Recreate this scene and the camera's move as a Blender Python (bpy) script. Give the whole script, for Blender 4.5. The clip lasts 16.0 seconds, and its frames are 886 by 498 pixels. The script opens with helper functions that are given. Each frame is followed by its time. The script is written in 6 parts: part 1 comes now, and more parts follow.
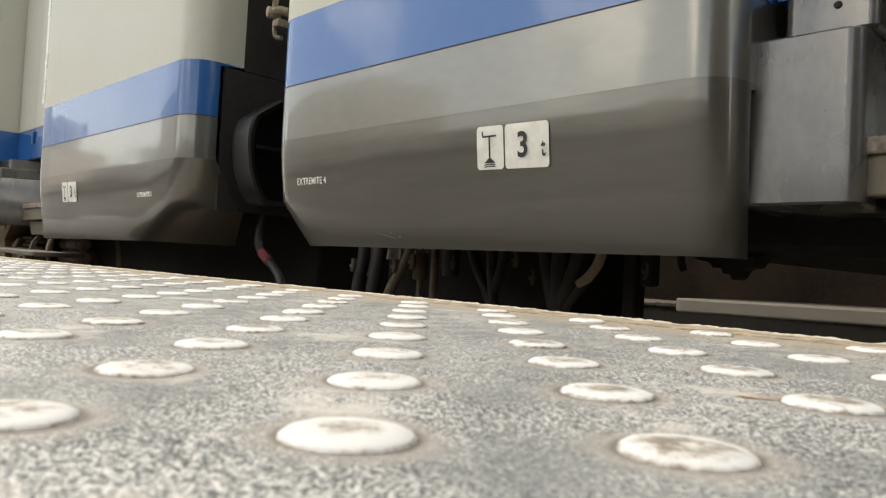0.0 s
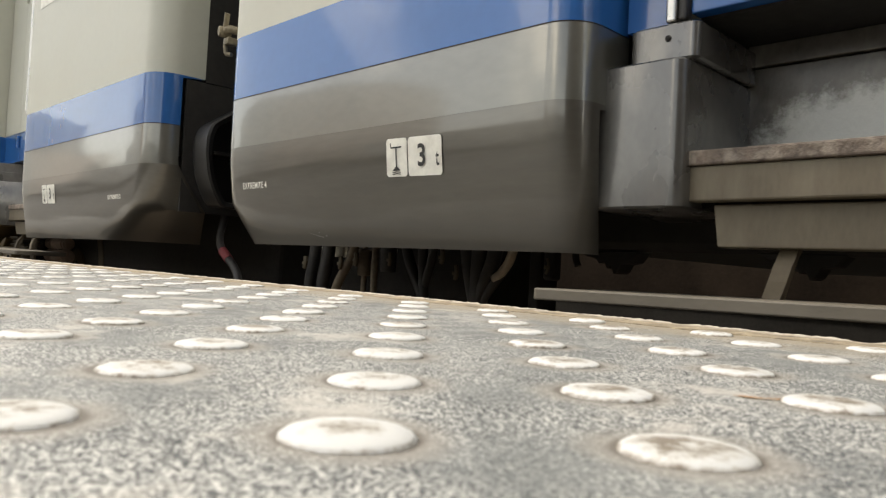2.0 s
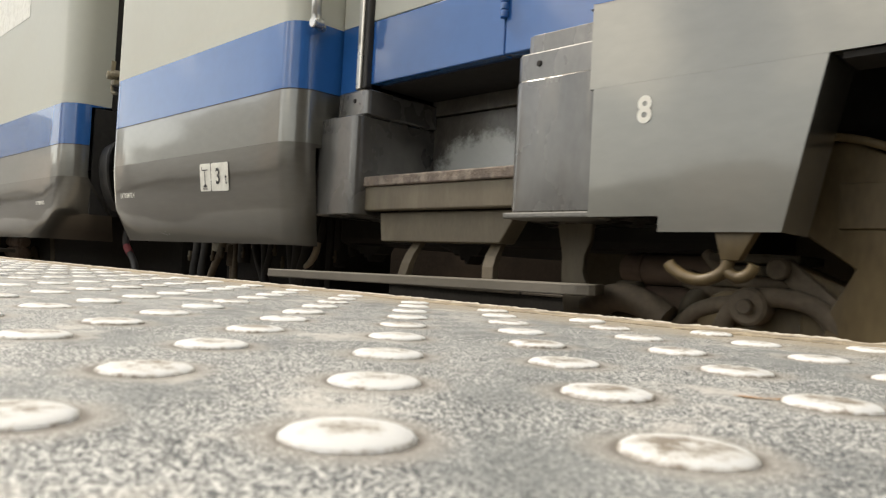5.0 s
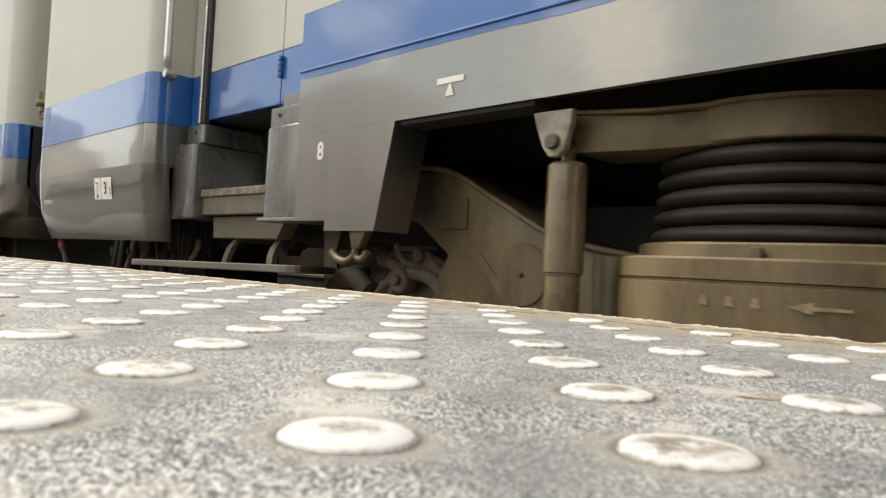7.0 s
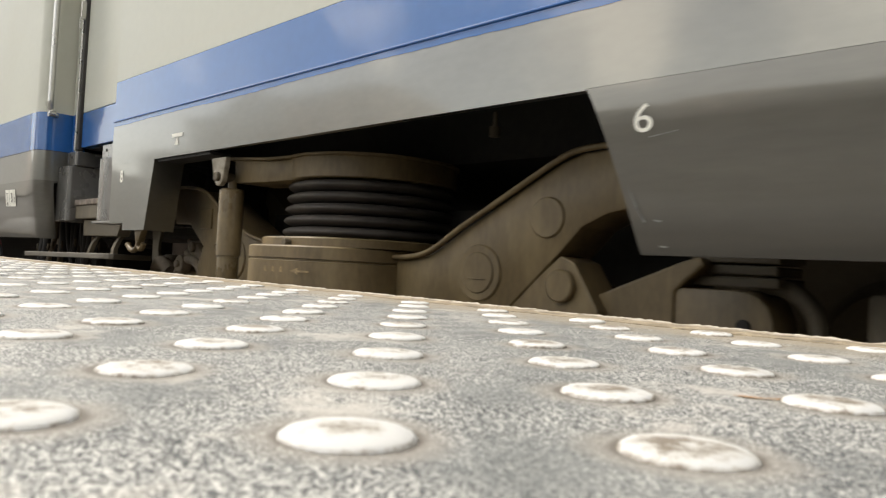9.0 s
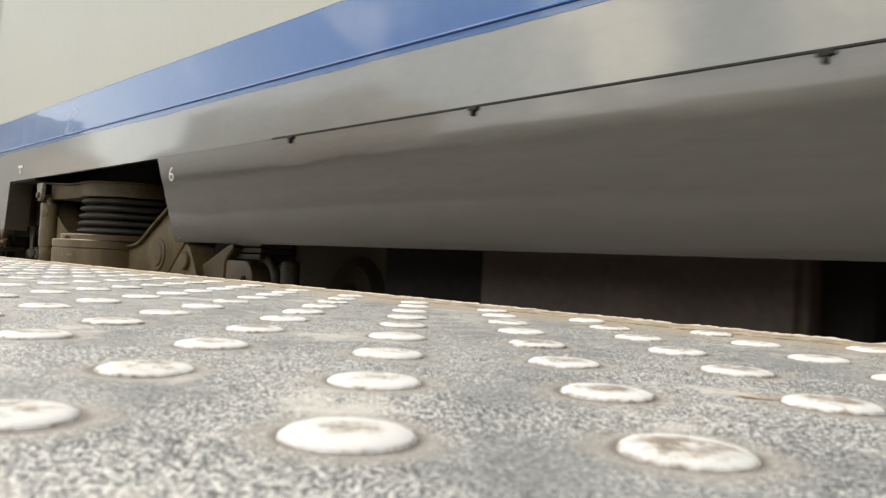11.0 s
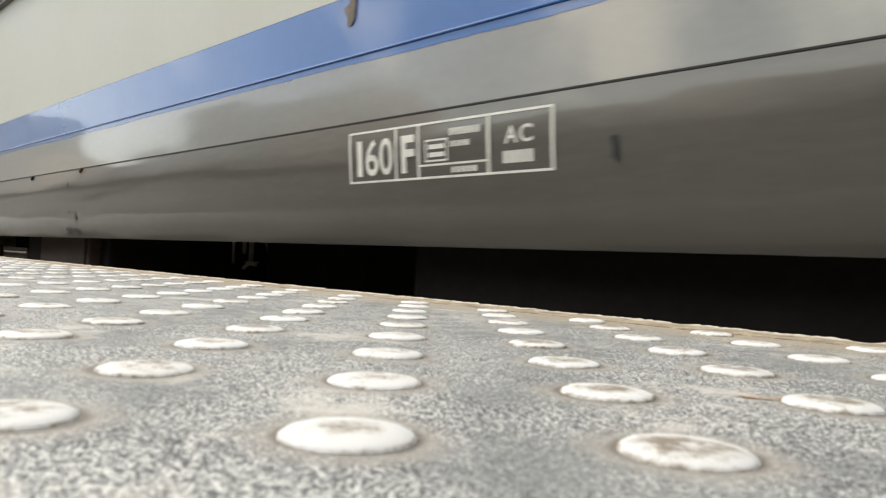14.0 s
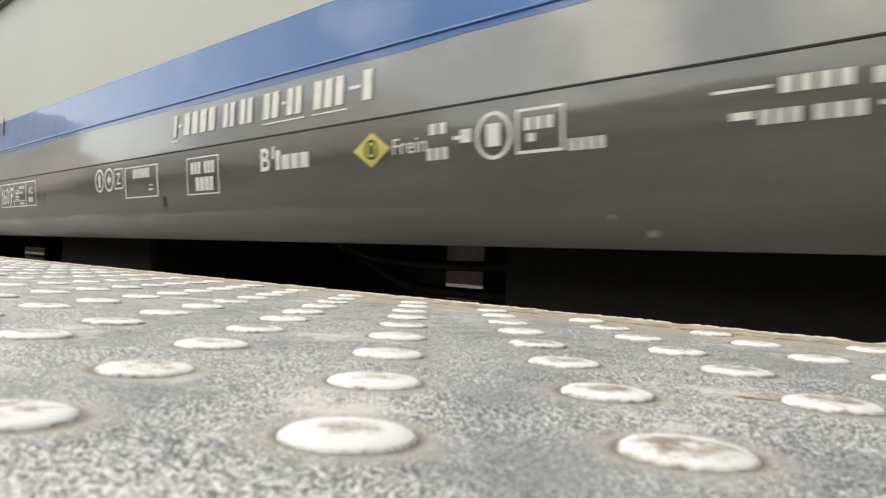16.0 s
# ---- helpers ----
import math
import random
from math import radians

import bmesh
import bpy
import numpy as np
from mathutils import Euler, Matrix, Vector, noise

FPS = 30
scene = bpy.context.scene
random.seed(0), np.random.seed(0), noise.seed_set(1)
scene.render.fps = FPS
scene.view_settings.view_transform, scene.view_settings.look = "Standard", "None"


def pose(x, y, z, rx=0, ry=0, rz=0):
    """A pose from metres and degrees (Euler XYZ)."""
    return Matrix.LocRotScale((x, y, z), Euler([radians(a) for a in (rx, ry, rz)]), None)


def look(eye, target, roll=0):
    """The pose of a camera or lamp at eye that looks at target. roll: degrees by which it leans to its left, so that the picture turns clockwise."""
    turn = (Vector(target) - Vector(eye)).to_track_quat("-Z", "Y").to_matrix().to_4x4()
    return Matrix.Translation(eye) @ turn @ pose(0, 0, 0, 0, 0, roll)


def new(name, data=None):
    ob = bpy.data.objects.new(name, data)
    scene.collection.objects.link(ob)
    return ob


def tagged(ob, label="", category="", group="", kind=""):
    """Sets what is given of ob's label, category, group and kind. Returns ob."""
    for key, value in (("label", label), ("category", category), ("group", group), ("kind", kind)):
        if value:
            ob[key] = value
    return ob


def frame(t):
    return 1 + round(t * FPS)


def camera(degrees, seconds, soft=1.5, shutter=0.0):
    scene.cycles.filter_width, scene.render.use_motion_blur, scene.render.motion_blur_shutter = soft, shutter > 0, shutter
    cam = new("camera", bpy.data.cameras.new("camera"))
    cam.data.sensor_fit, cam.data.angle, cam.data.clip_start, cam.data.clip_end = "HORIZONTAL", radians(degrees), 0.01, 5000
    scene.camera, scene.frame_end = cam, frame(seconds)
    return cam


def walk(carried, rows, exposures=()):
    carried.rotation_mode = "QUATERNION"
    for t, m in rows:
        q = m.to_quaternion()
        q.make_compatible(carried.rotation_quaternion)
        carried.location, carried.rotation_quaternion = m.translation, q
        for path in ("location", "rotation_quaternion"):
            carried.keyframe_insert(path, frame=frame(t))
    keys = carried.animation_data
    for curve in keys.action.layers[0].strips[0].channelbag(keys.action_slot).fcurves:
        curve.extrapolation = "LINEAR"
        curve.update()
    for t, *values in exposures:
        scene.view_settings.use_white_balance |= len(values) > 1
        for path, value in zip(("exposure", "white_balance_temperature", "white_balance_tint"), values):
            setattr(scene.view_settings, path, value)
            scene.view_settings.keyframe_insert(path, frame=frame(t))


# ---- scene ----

# The camera lies on the platform, 4 cm above it. x runs along the track, y towards the train, z up; the platform top is z = 0.
EYE = 0.0421
FWD, RIGHT, UP = (-0.70710682, 0.70661478, 0.02637219), (0.70683005, 0.7052951, 0.05431489), (-0.01977953, -0.05704708, 0.99817554)
CAM_POSE = Matrix(((RIGHT[0], UP[0], -FWD[0], 0.0), (RIGHT[1], UP[1], -FWD[1], 0.0), (RIGHT[2], UP[2], -FWD[2], EYE), (0, 0, 0, 1)))
cam = camera(62.63, 16.0, soft=1.2, shutter=0.32)
cam.data.dof.use_dof = True
cam.data.dof.focus_distance = 1.25
cam.data.dof.aperture_fstop = 26.0
walk(cam, [(0.0, CAM_POSE), (16.0, CAM_POSE)], exposures=[(0.0, 0.48, 7280, 10), (4.0, 0.48, 7400, 10), (6.5, 0.54, 7280, 10), (9.0, 0.56, 7240, 10), (11.5, 0.51, 7080, 10), (16.0, 0.47, 6960, 9)])

# ---------------------------------------------------------------- light
world = bpy.data.worlds.new("sky")
scene.world = world
world.use_nodes = True
wt = world.node_tree
wt.nodes.clear()
w_out = wt.nodes.new("ShaderNodeOutputWorld")
w_bg = wt.nodes.new("ShaderNodeBackground")
w_sky = wt.nodes.new("ShaderNodeTexSky")
w_sky.sky_type = "NISHITA"
w_sky.sun_disc = False
w_sky.sun_elevation, w_sky.sun_rotation = radians(51), radians(251)
w_sky.dust_density = 0.6
w_co = wt.nodes.new("ShaderNodeTexCoord")
w_no = wt.nodes.new("ShaderNodeTexNoise")
w_no.inputs["Scale"].default_value = 4.0
w_no.inputs["Detail"].default_value = 7.0
w_no.inputs["Roughness"].default_value = 0.6
w_ra = wt.nodes.new("ShaderNodeValToRGB")
w_ra.color_ramp.elements[0].position, w_ra.color_ramp.elements[1].position = 0.475, 0.60
w_mx = wt.nodes.new("ShaderNodeMix")
w_mx.data_type = "RGBA"
w_mx.inputs["B"].default_value = (21.0, 20.7, 19.6, 1)
w_mp = wt.nodes.new("ShaderNodeMapping")
w_mp.inputs["Location"].default_value = (0.9, 0.3, 0.2)
wt.links.new(w_co.outputs["Generated"], w_mp.inputs["Vector"])
wt.links.new(w_mp.outputs["Vector"], w_no.inputs["Vector"])
wt.links.new(w_no.outputs["Fac"], w_ra.inputs["Fac"])
# milky haze low over the horizon all round
w_xyz = wt.nodes.new("ShaderNodeSeparateXYZ")
w_hz = wt.nodes.new("ShaderNodeMapRange")
w_hz.interpolation_type = "SMOOTHSTEP"
w_hz.inputs["From Min"].default_value, w_hz.inputs["From Max"].default_value = 0.02, 0.44
w_hz.inputs["To Min"].default_value, w_hz.inputs["To Max"].default_value = 0.46, 0.0
w_mix = wt.nodes.new("ShaderNodeMath")
w_mix.operation = "MAXIMUM"
wt.links.new(w_co.outputs["Generated"], w_xyz.inputs[0])
wt.links.new(w_xyz.outputs["Z"], w_hz.inputs["Value"])
wt.links.new(w_hz.outputs["Result"], w_mix.inputs[0])
wt.links.new(w_ra.outputs["Color"], w_mix.inputs[1])
wt.links.new(w_mix.outputs[0], w_mx.inputs["Factor"])
wt.links.new(w_sky.outputs["Color"], w_mx.inputs["A"])
wt.links.new(w_mx.outputs["Result"], w_bg.inputs["Color"])
w_bg.inputs["Strength"].default_value = 0.12
wt.links.new(w_bg.outputs["Background"], w_out.inputs["Surface"])

sun = new("sun", bpy.data.lights.new("sun", "SUN"))
sun.data.energy, sun.data.angle, sun.data.color = 2.3, radians(8), (1.0, 0.955, 0.89)
sun.matrix_world = look((-6.5, -2.2, 8.6), (0, 0, 0))


# ---------------------------------------------------------------- materials
def shader(name, base, rough=0.5, metal=0.0, spread=0.12, scale=8.0, fine=60.0, bump=0.0, bump_scale=200.0, coat=0.0, coat_rough=0.05, stain=None, stain_amt=0.0, stain_scale=3.0, stain_lo=0.48, stain_hi=0.70, stretch=(1, 1, 1), rough_var=0.1):
    m = bpy.data.materials.new(name)
    m.use_nodes = True
    nt = m.node_tree
    b = nt.nodes["Principled BSDF"]
    co = nt.nodes.new("ShaderNodeTexCoord")
    mp = nt.nodes.new("ShaderNodeMapping")
    mp.inputs["Scale"].default_value = stretch
    nt.links.new(co.outputs["Object"], mp.inputs["Vector"])

    def noise_tex(sc, detail=4.0):
        n = nt.nodes.new("ShaderNodeTexNoise")
        n.inputs["Scale"].default_value, n.inputs["Detail"].default_value = sc, detail
        nt.links.new(mp.outputs["Vector"], n.inputs["Vector"])
        return n

    big, small = noise_tex(scale), noise_tex(fine, 3.0)
    add = nt.nodes.new("ShaderNodeMath")
    add.operation = "MULTIPLY_ADD"
    add.inputs[1].default_value = 0.6
    nt.links.new(big.outputs["Fac"], add.inputs[0])
    mul = nt.nodes.new("ShaderNodeMath")
    mul.operation = "MULTIPLY"
    mul.inputs[1].default_value = 0.4
    nt.links.new(small.outputs["Fac"], mul.inputs[0])
    nt.links.new(mul.outputs[0], add.inputs[2])
    ramp = nt.nodes.new("ShaderNodeValToRGB")
    lo, hi = [c * (1 - spread) for c in base], [min(1, c * (1 + spread)) for c in base]
    ramp.color_ramp.elements[0].position, ramp.color_ramp.elements[0].color = 0.34, (*lo, 1)
    ramp.color_ramp.elements[1].position, ramp.color_ramp.elements[1].color = 0.66, (*hi, 1)
    nt.links.new(add.outputs[0], ramp.inputs["Fac"])
    col = ramp.outputs["Color"]
    if stain:
        sn = noise_tex(stain_scale, 6.0)
        sr = nt.nodes.new("ShaderNodeValToRGB")
        sr.color_ramp.elements[0].position, sr.color_ramp.elements[0].color = stain_lo, (0, 0, 0, 1)
        sr.color_ramp.elements[1].position, sr.color_ramp.elements[1].color = stain_hi, (stain_amt, stain_amt, stain_amt, 1)
        nt.links.new(sn.outputs["Fac"], sr.inputs["Fac"])
        mx = nt.nodes.new("ShaderNodeMix")
        mx.data_type = "RGBA"
        mx.inputs["B"].default_value = (*stain, 1)
        nt.links.new(sr.outputs["Color"], mx.inputs["Factor"])
        nt.links.new(col, mx.inputs["A"])
        col = mx.outputs["Result"]
    nt.links.new(col, b.inputs["Base Color"])
    rr = nt.nodes.new("ShaderNodeMapRange")
    rr.inputs["To Min"].default_value, rr.inputs["To Max"].default_value = max(0.02, rough - rough_var), min(1, rough + rough_var)
    nt.links.new(big.outputs["Fac"], rr.inputs["Value"])
    nt.links.new(rr.outputs["Result"], b.inputs["Roughness"])
    b.inputs["Metallic"].default_value = metal
    b.inputs["Coat Weight"].default_value = coat
    b.inputs["Coat Roughness"].default_value = coat_rough
    b.inputs["Coat IOR"].default_value = 1.55
    if bump:
        bn = noise_tex(bump_scale, 3.0 if bump_scale > 20 else 0.5)
        bp = nt.nodes.new("ShaderNodeBump")
        bp.inputs["Strength"].default_value, bp.inputs["Distance"].default_value = bump, 0.004
        nt.links.new(bn.outputs["Fac"], bp.inputs["Height"])
        nt.links.new(bp.outputs["Normal"], b.inputs["Normal"])
        nt.links.new(bp.outputs["Normal"], b.inputs["Coat Normal"])
    return m


LAT_X, LAT_Y, LAT_P, LAT_A = -0.1412, 0.1118, 0.08296, radians(45.77)


def aggregate(name):
    """Grey resin-bound stone chips of about a millimetre, smoother and paler in worn patches, with dirt round each stud."""
    m = bpy.data.materials.new(name)
    m.use_nodes = True
    nt = m.node_tree
    b = nt.nodes["Principled BSDF"]
    co = nt.nodes.new("ShaderNodeTexCoord")

    def noise_tex(sc, detail, rough=0.5):
        n = nt.nodes.new("ShaderNodeTexNoise")
        n.inputs["Scale"].default_value, n.inputs["Detail"].default_value, n.inputs["Roughness"].default_value = sc, detail, rough
        nt.links.new(co.outputs["Object"], n.inputs["Vector"])
        return n.outputs["Fac"]

    def math_node(op, a, b2, c=0.0):
        n = nt.nodes.new("ShaderNodeMath")
        n.operation = op
        for k, v in enumerate((a, b2, c)):
            if isinstance(v, float):
                n.inputs[k].default_value = v
            else:
                nt.links.new(v, n.inputs[k])
        return n.outputs[0]

    def ramp_of(fac, stops):
        r = nt.nodes.new("ShaderNodeValToRGB")
        for k, (p, c) in enumerate(stops):
            e = r.color_ramp.elements[k] if k < 2 else r.color_ramp.elements.new(p)
            e.position, e.color = p, (*c, 1)
        nt.links.new(fac, r.inputs["Fac"])
        return r.outputs["Color"]

    def mix(fac, a, b2):
        n = nt.nodes.new("ShaderNodeMix")
        n.data_type = "RGBA"
        for key, v in (("Factor", fac), ("A", a), ("B", b2)):
            if isinstance(v, tuple):
                n.inputs[key].default_value = (*v, 1)
            else:
                nt.links.new(v, n.inputs[key])
        return n.outputs["Result"]

    vo = nt.nodes.new("ShaderNodeTexVoronoi")
    vo.inputs["Scale"].default_value = 1250.0
    nt.links.new(co.outputs["Object"], vo.inputs["Vector"])
    sep = nt.nodes.new("ShaderNodeSeparateColor")
    nt.links.new(vo.outputs["Color"], sep.inputs["Color"])
    patch = noise_tex(24.0, 6.0, 0.6)
    fine = noise_tex(650.0, 3.0)
    # grain: bright and dark chips, more marked in some patches than in others
    strength = nt.nodes.new("ShaderNodeMapRange")
    strength.inputs["From Min"].default_value, strength.inputs["From Max"].default_value = 0.40, 0.60
    strength.inputs["To Min"].default_value, strength.inputs["To Max"].default_value = 0.42, 1.5
    nt.links.new(noise_tex(11.0, 4.0), strength.inputs["Value"])
    grain = math_node("MULTIPLY", math_node("SUBTRACT", sep.outputs["Red"], 0.5), strength.outputs["Result"])
    tone = math_node("ADD", math_node("MULTIPLY_ADD", patch, 0.55, 0.225), math_node("MULTIPLY_ADD", fine, 0.4, -0.2))
    level = math_node("ADD", tone, grain)
    base = ramp_of(level, [(0.22, (0.062, 0.068, 0.071)), (0.88, (0.58, 0.58, 0.557)), (0.42, (0.150, 0.161, 0.163)), (0.58, (0.238, 0.248, 0.242))])
    pale = ramp_of(noise_tex(13.0, 9.0, 0.70), [(0.545, (0, 0, 0)), (0.64, (0.82, 0.82, 0.82))])
    col = mix(pale, base, (0.50, 0.48, 0.445))
    # brown dirt in a halo round each stud, on the studs' own lattice
    mp = nt.nodes.new("ShaderNodeMapping")
    mp.vector_type = "TEXTURE"
    mp.inputs["Location"].default_value = (LAT_X, LAT_Y, 0)
    mp.inputs["Rotation"].default_value = (0, 0, LAT_A)
    mp.inputs["Scale"].default_value = (LAT_P, LAT_P, 1)
    nt.links.new(co.outputs["Object"], mp.inputs["Vector"])
    last = mp.outputs["Vector"]
    for op, val in (("ADD", (0.5, 0.5, 0)), ("FRACTION", None), ("SUBTRACT", (0.5, 0.5, 0)), ("MULTIPLY", (1, 1, 0)), ("LENGTH", None)):
        n = nt.nodes.new("ShaderNodeVectorMath")
        n.operation = op
        nt.links.new(last, n.inputs[0])
        if val:
            n.inputs[1].default_value = val
        last = n.outputs["Value"] if op == "LENGTH" else n.outputs[0]
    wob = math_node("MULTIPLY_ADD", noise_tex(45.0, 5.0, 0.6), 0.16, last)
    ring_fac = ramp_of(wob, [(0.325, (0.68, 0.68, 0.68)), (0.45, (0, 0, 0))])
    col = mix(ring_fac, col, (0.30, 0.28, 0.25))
    # a narrow dark ring close against the stud's foot
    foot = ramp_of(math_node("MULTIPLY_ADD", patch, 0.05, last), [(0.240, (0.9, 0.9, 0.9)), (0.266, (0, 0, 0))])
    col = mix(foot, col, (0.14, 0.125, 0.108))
    # ochre dirt worked into the chips along the edge stones
    sep2 = nt.nodes.new("ShaderNodeSeparateXYZ")
    nt.links.new(co.outputs["Object"], sep2.inputs[0])
    edge = ramp_of(math_node("MULTIPLY_ADD", noise_tex(30.0, 7.0, 0.7), 0.16, sep2.outputs["Y"]), [(0.575, (0, 0, 0)), (0.66, (0.72, 0.72, 0.72))])
    col = mix(edge, col, (0.34, 0.285, 0.205))
    nt.links.new(col, b.inputs["Base Color"])
    b.inputs["Roughness"].default_value = 0.62
    bp = nt.nodes.new("ShaderNodeBump")
    bp.inputs["Strength"].default_value, bp.inputs["Distance"].default_value = 0.5, 0.0008
    nt.links.new(level, bp.inputs["Height"])
    nt.links.new(bp.outputs["Normal"], b.inputs["Normal"])
    return m


def stud_paint(name, worn):
    """White thermoplastic paint, walked through to a brown-grey top on each stud differently."""
    m = bpy.data.materials.new(name)
    m.use_nodes = True
    nt = m.node_tree
    b = nt.nodes["Principled BSDF"]
    co = nt.nodes.new("ShaderNodeTexCoord")
    oi = nt.nodes.new("ShaderNodeObjectInfo")
    off = nt.nodes.new("ShaderNodeVectorMath")
    off.operation = "SCALE"
    off.inputs[0].default_value = (7.0, 3.0, 5.0)
    nt.links.new(oi.outputs["Random"], off.inputs["Scale"])
    add = nt.nodes.new("ShaderNodeVectorMath")
    add.operation = "ADD"
    nt.links.new(co.outputs["Object"], add.inputs[0])
    nt.links.new(off.outputs[0], add.inputs[1])
    n = nt.nodes.new("ShaderNodeTexNoise")
    n.inputs["Scale"].default_value, n.inputs["Detail"].default_value, n.inputs["Roughness"].default_value = 120.0, 10.0, 0.8
    nt.links.new(add.outputs[0], n.inputs["Vector"])
    fac = n.outputs["Fac"]
    if worn:
        flat = nt.nodes.new("ShaderNodeVectorMath")
        flat.operation = "MULTIPLY"
        flat.inputs[1].default_value = (1, 1, 0)
        nt.links.new(co.outputs["Object"], flat.inputs[0])
        ln = nt.nodes.new("ShaderNodeVectorMath")
        ln.operation = "LENGTH"
        nt.links.new(flat.outputs[0], ln.inputs[0])
        mr = nt.nodes.new("ShaderNodeMapRange")
        mr.inputs["From Min"].default_value, mr.inputs["From Max"].default_value = 0.007, 0.0155
        mr.inputs["To Min"].default_value, mr.inputs["To Max"].default_value = 0.085, -0.11
        nt.links.new(ln.outputs["Value"], mr.inputs["Value"])
        sm = nt.nodes.new("ShaderNodeMath")
        nt.links.new(fac, sm.inputs[0])
        wear = nt.nodes.new("ShaderNodeMath")
        wear.operation = "MULTIPLY_ADD"
        wear.inputs[1].default_value = 0.11
        nt.links.new(oi.outputs["Random"], wear.inputs[0])
        nt.links.new(mr.outputs["Result"], wear.inputs[2])
        dip = nt.nodes.new("ShaderNodeMath")
        dip.operation = "SUBTRACT"
        dip.inputs[1].default_value = 0.05
        nt.links.new(wear.outputs[0], dip.inputs[0])
        nt.links.new(dip.outputs[0], sm.inputs[1])
        rim = nt.nodes.new("ShaderNodeMapRange")
        rim.inputs["From Min"].default_value, rim.inputs["From Max"].default_value = 0.0154, 0.0167
        rim.inputs["To Max"].default_value = 0.17
        nt.links.new(ln.outputs["Value"], rim.inputs["Value"])
        sm2 = nt.nodes.new("ShaderNodeMath")
        nt.links.new(sm.outputs[0], sm2.inputs[0])
        nt.links.new(rim.outputs["Result"], sm2.inputs[1])
        fac = sm2.outputs[0]
    r = nt.nodes.new("ShaderNodeValToRGB")
    els = r.color_ramp.elements
    els[0].position, els[0].color = 0.45, (0.70, 0.71, 0.705, 1)
    els[1].position, els[1].color = 0.645, (0.25, 0.215, 0.175, 1)
    e = els.new(0.55)
    e.color = (0.56, 0.545, 0.51, 1)
    nt.links.new(fac, r.inputs["Fac"])
    nt.links.new(r.outputs["Color"], b.inputs["Base Color"])
    b.inputs["Roughness"].default_value = 0.5
    bp = nt.nodes.new("ShaderNodeBump")
    bp.inputs["Strength"].default_value, bp.inputs["Distance"].default_value = 0.6, 0.002
    nt.links.new(n.outputs["Fac"], bp.inputs["Height"])
    nt.links.new(bp.outputs["Normal"], b.inputs["Normal"])
    return m


def edge_stone_paint(name):
    """Ochre stone under dirt, with the arris rubbed pale and ragged."""
    m = shader(name, (0.36, 0.30, 0.21), 0.8, spread=0.45, scale=34, fine=300, bump=1.0, bump_scale=260, stain=(0.15, 0.125, 0.095), stain_amt=0.95, stain_scale=48)
    nt = m.node_tree
    b = nt.nodes["Principled BSDF"]
    old = b.inputs["Base Color"].links[0].from_socket
    co = nt.nodes.new("ShaderNodeTexCoord")
    sep = nt.nodes.new("ShaderNodeSeparateXYZ")
    nt.links.new(co.outputs["Object"], sep.inputs[0])
    n = nt.nodes.new("ShaderNodeTexNoise")
    n.inputs["Scale"].default_value, n.inputs["Detail"].default_value, n.inputs["Roughness"].default_value = 90.0, 8.0, 0.8
    nt.links.new(co.outputs["Object"], n.inputs["Vector"])
    ad = nt.nodes.new("ShaderNodeMath")
    ad.operation = "MULTIPLY_ADD"
    ad.inputs[1].default_value = 0.11
    nt.links.new(n.outputs["Fac"], ad.inputs[0])
    nt.links.new(sep.outputs["Y"], ad.inputs[2])
    mr = nt.nodes.new("ShaderNodeMapRange")
    mr.inputs["From Min"].default_value, mr.inputs["From Max"].default_value = 0.702, 0.722
    nt.links.new(ad.outputs[0], mr.inputs["Value"])
    mx = nt.nodes.new("ShaderNodeMix")
    mx.data_type = "RGBA"
    mx.inputs["B"].default_value = (0.62, 0.575, 0.49, 1)
    nt.links.new(mr.outputs["Result"], mx.inputs["Factor"])
    nt.links.new(old, mx.inputs["A"])
    nt.links.new(mx.outputs["Result"], b.inputs["Base Color"])
    return m


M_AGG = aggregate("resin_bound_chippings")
M_STUD = stud_paint("worn_white_stud_paint", True)
M_FARSTUD = stud_paint("weathered_white_stud_paint", False)
M_NOSE = edge_stone_paint("worn_ochre_edge_stone")
M_ASPH = shader("dark_asphalt", (0.055, 0.054, 0.052), 0.85, spread=0.3, scale=3, fine=120, bump=0.5, bump_scale=200)
M_CONC = shader("old_concrete", (0.20, 0.17, 0.14), 0.85, spread=0.25, scale=3, fine=40, bump=0.5, bump_scale=60, stain=(0.16, 0.13, 0.10), stain_amt=0.7, stain_scale=1.5)
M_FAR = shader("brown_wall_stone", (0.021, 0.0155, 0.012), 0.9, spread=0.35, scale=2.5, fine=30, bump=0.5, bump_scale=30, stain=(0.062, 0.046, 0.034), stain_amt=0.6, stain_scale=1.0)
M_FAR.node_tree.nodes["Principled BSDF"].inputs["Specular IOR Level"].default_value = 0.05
M_COPE = shader("dirty_coping_stone", (0.085, 0.072, 0.058), 0.9, spread=0.5, scale=9, fine=60, bump=0.8, bump_scale=40)
M_BALL = shader("brown_ballast", (0.15, 0.122, 0.095), 0.9, spread=0.5, scale=14, fine=40, bump=1.0, bump_scale=30)
M_PINK = shader("dusty_pink_brown_cover", (0.16, 0.125, 0.105), 0.8, spread=0.2, scale=6, fine=50)
M_RAIL = shader("rusty_rail", (0.20, 0.12, 0.08), 0.6, metal=0.5, spread=0.3, scale=10, fine=80)
M_WHITE = shader("cream_coach_paint", (0.50, 0.505, 0.440), 0.5, spread=0.03, scale=1.2, fine=30, coat=0.04, stain=(0.47, 0.455, 0.38), stain_amt=0.35, stain_scale=2.0)
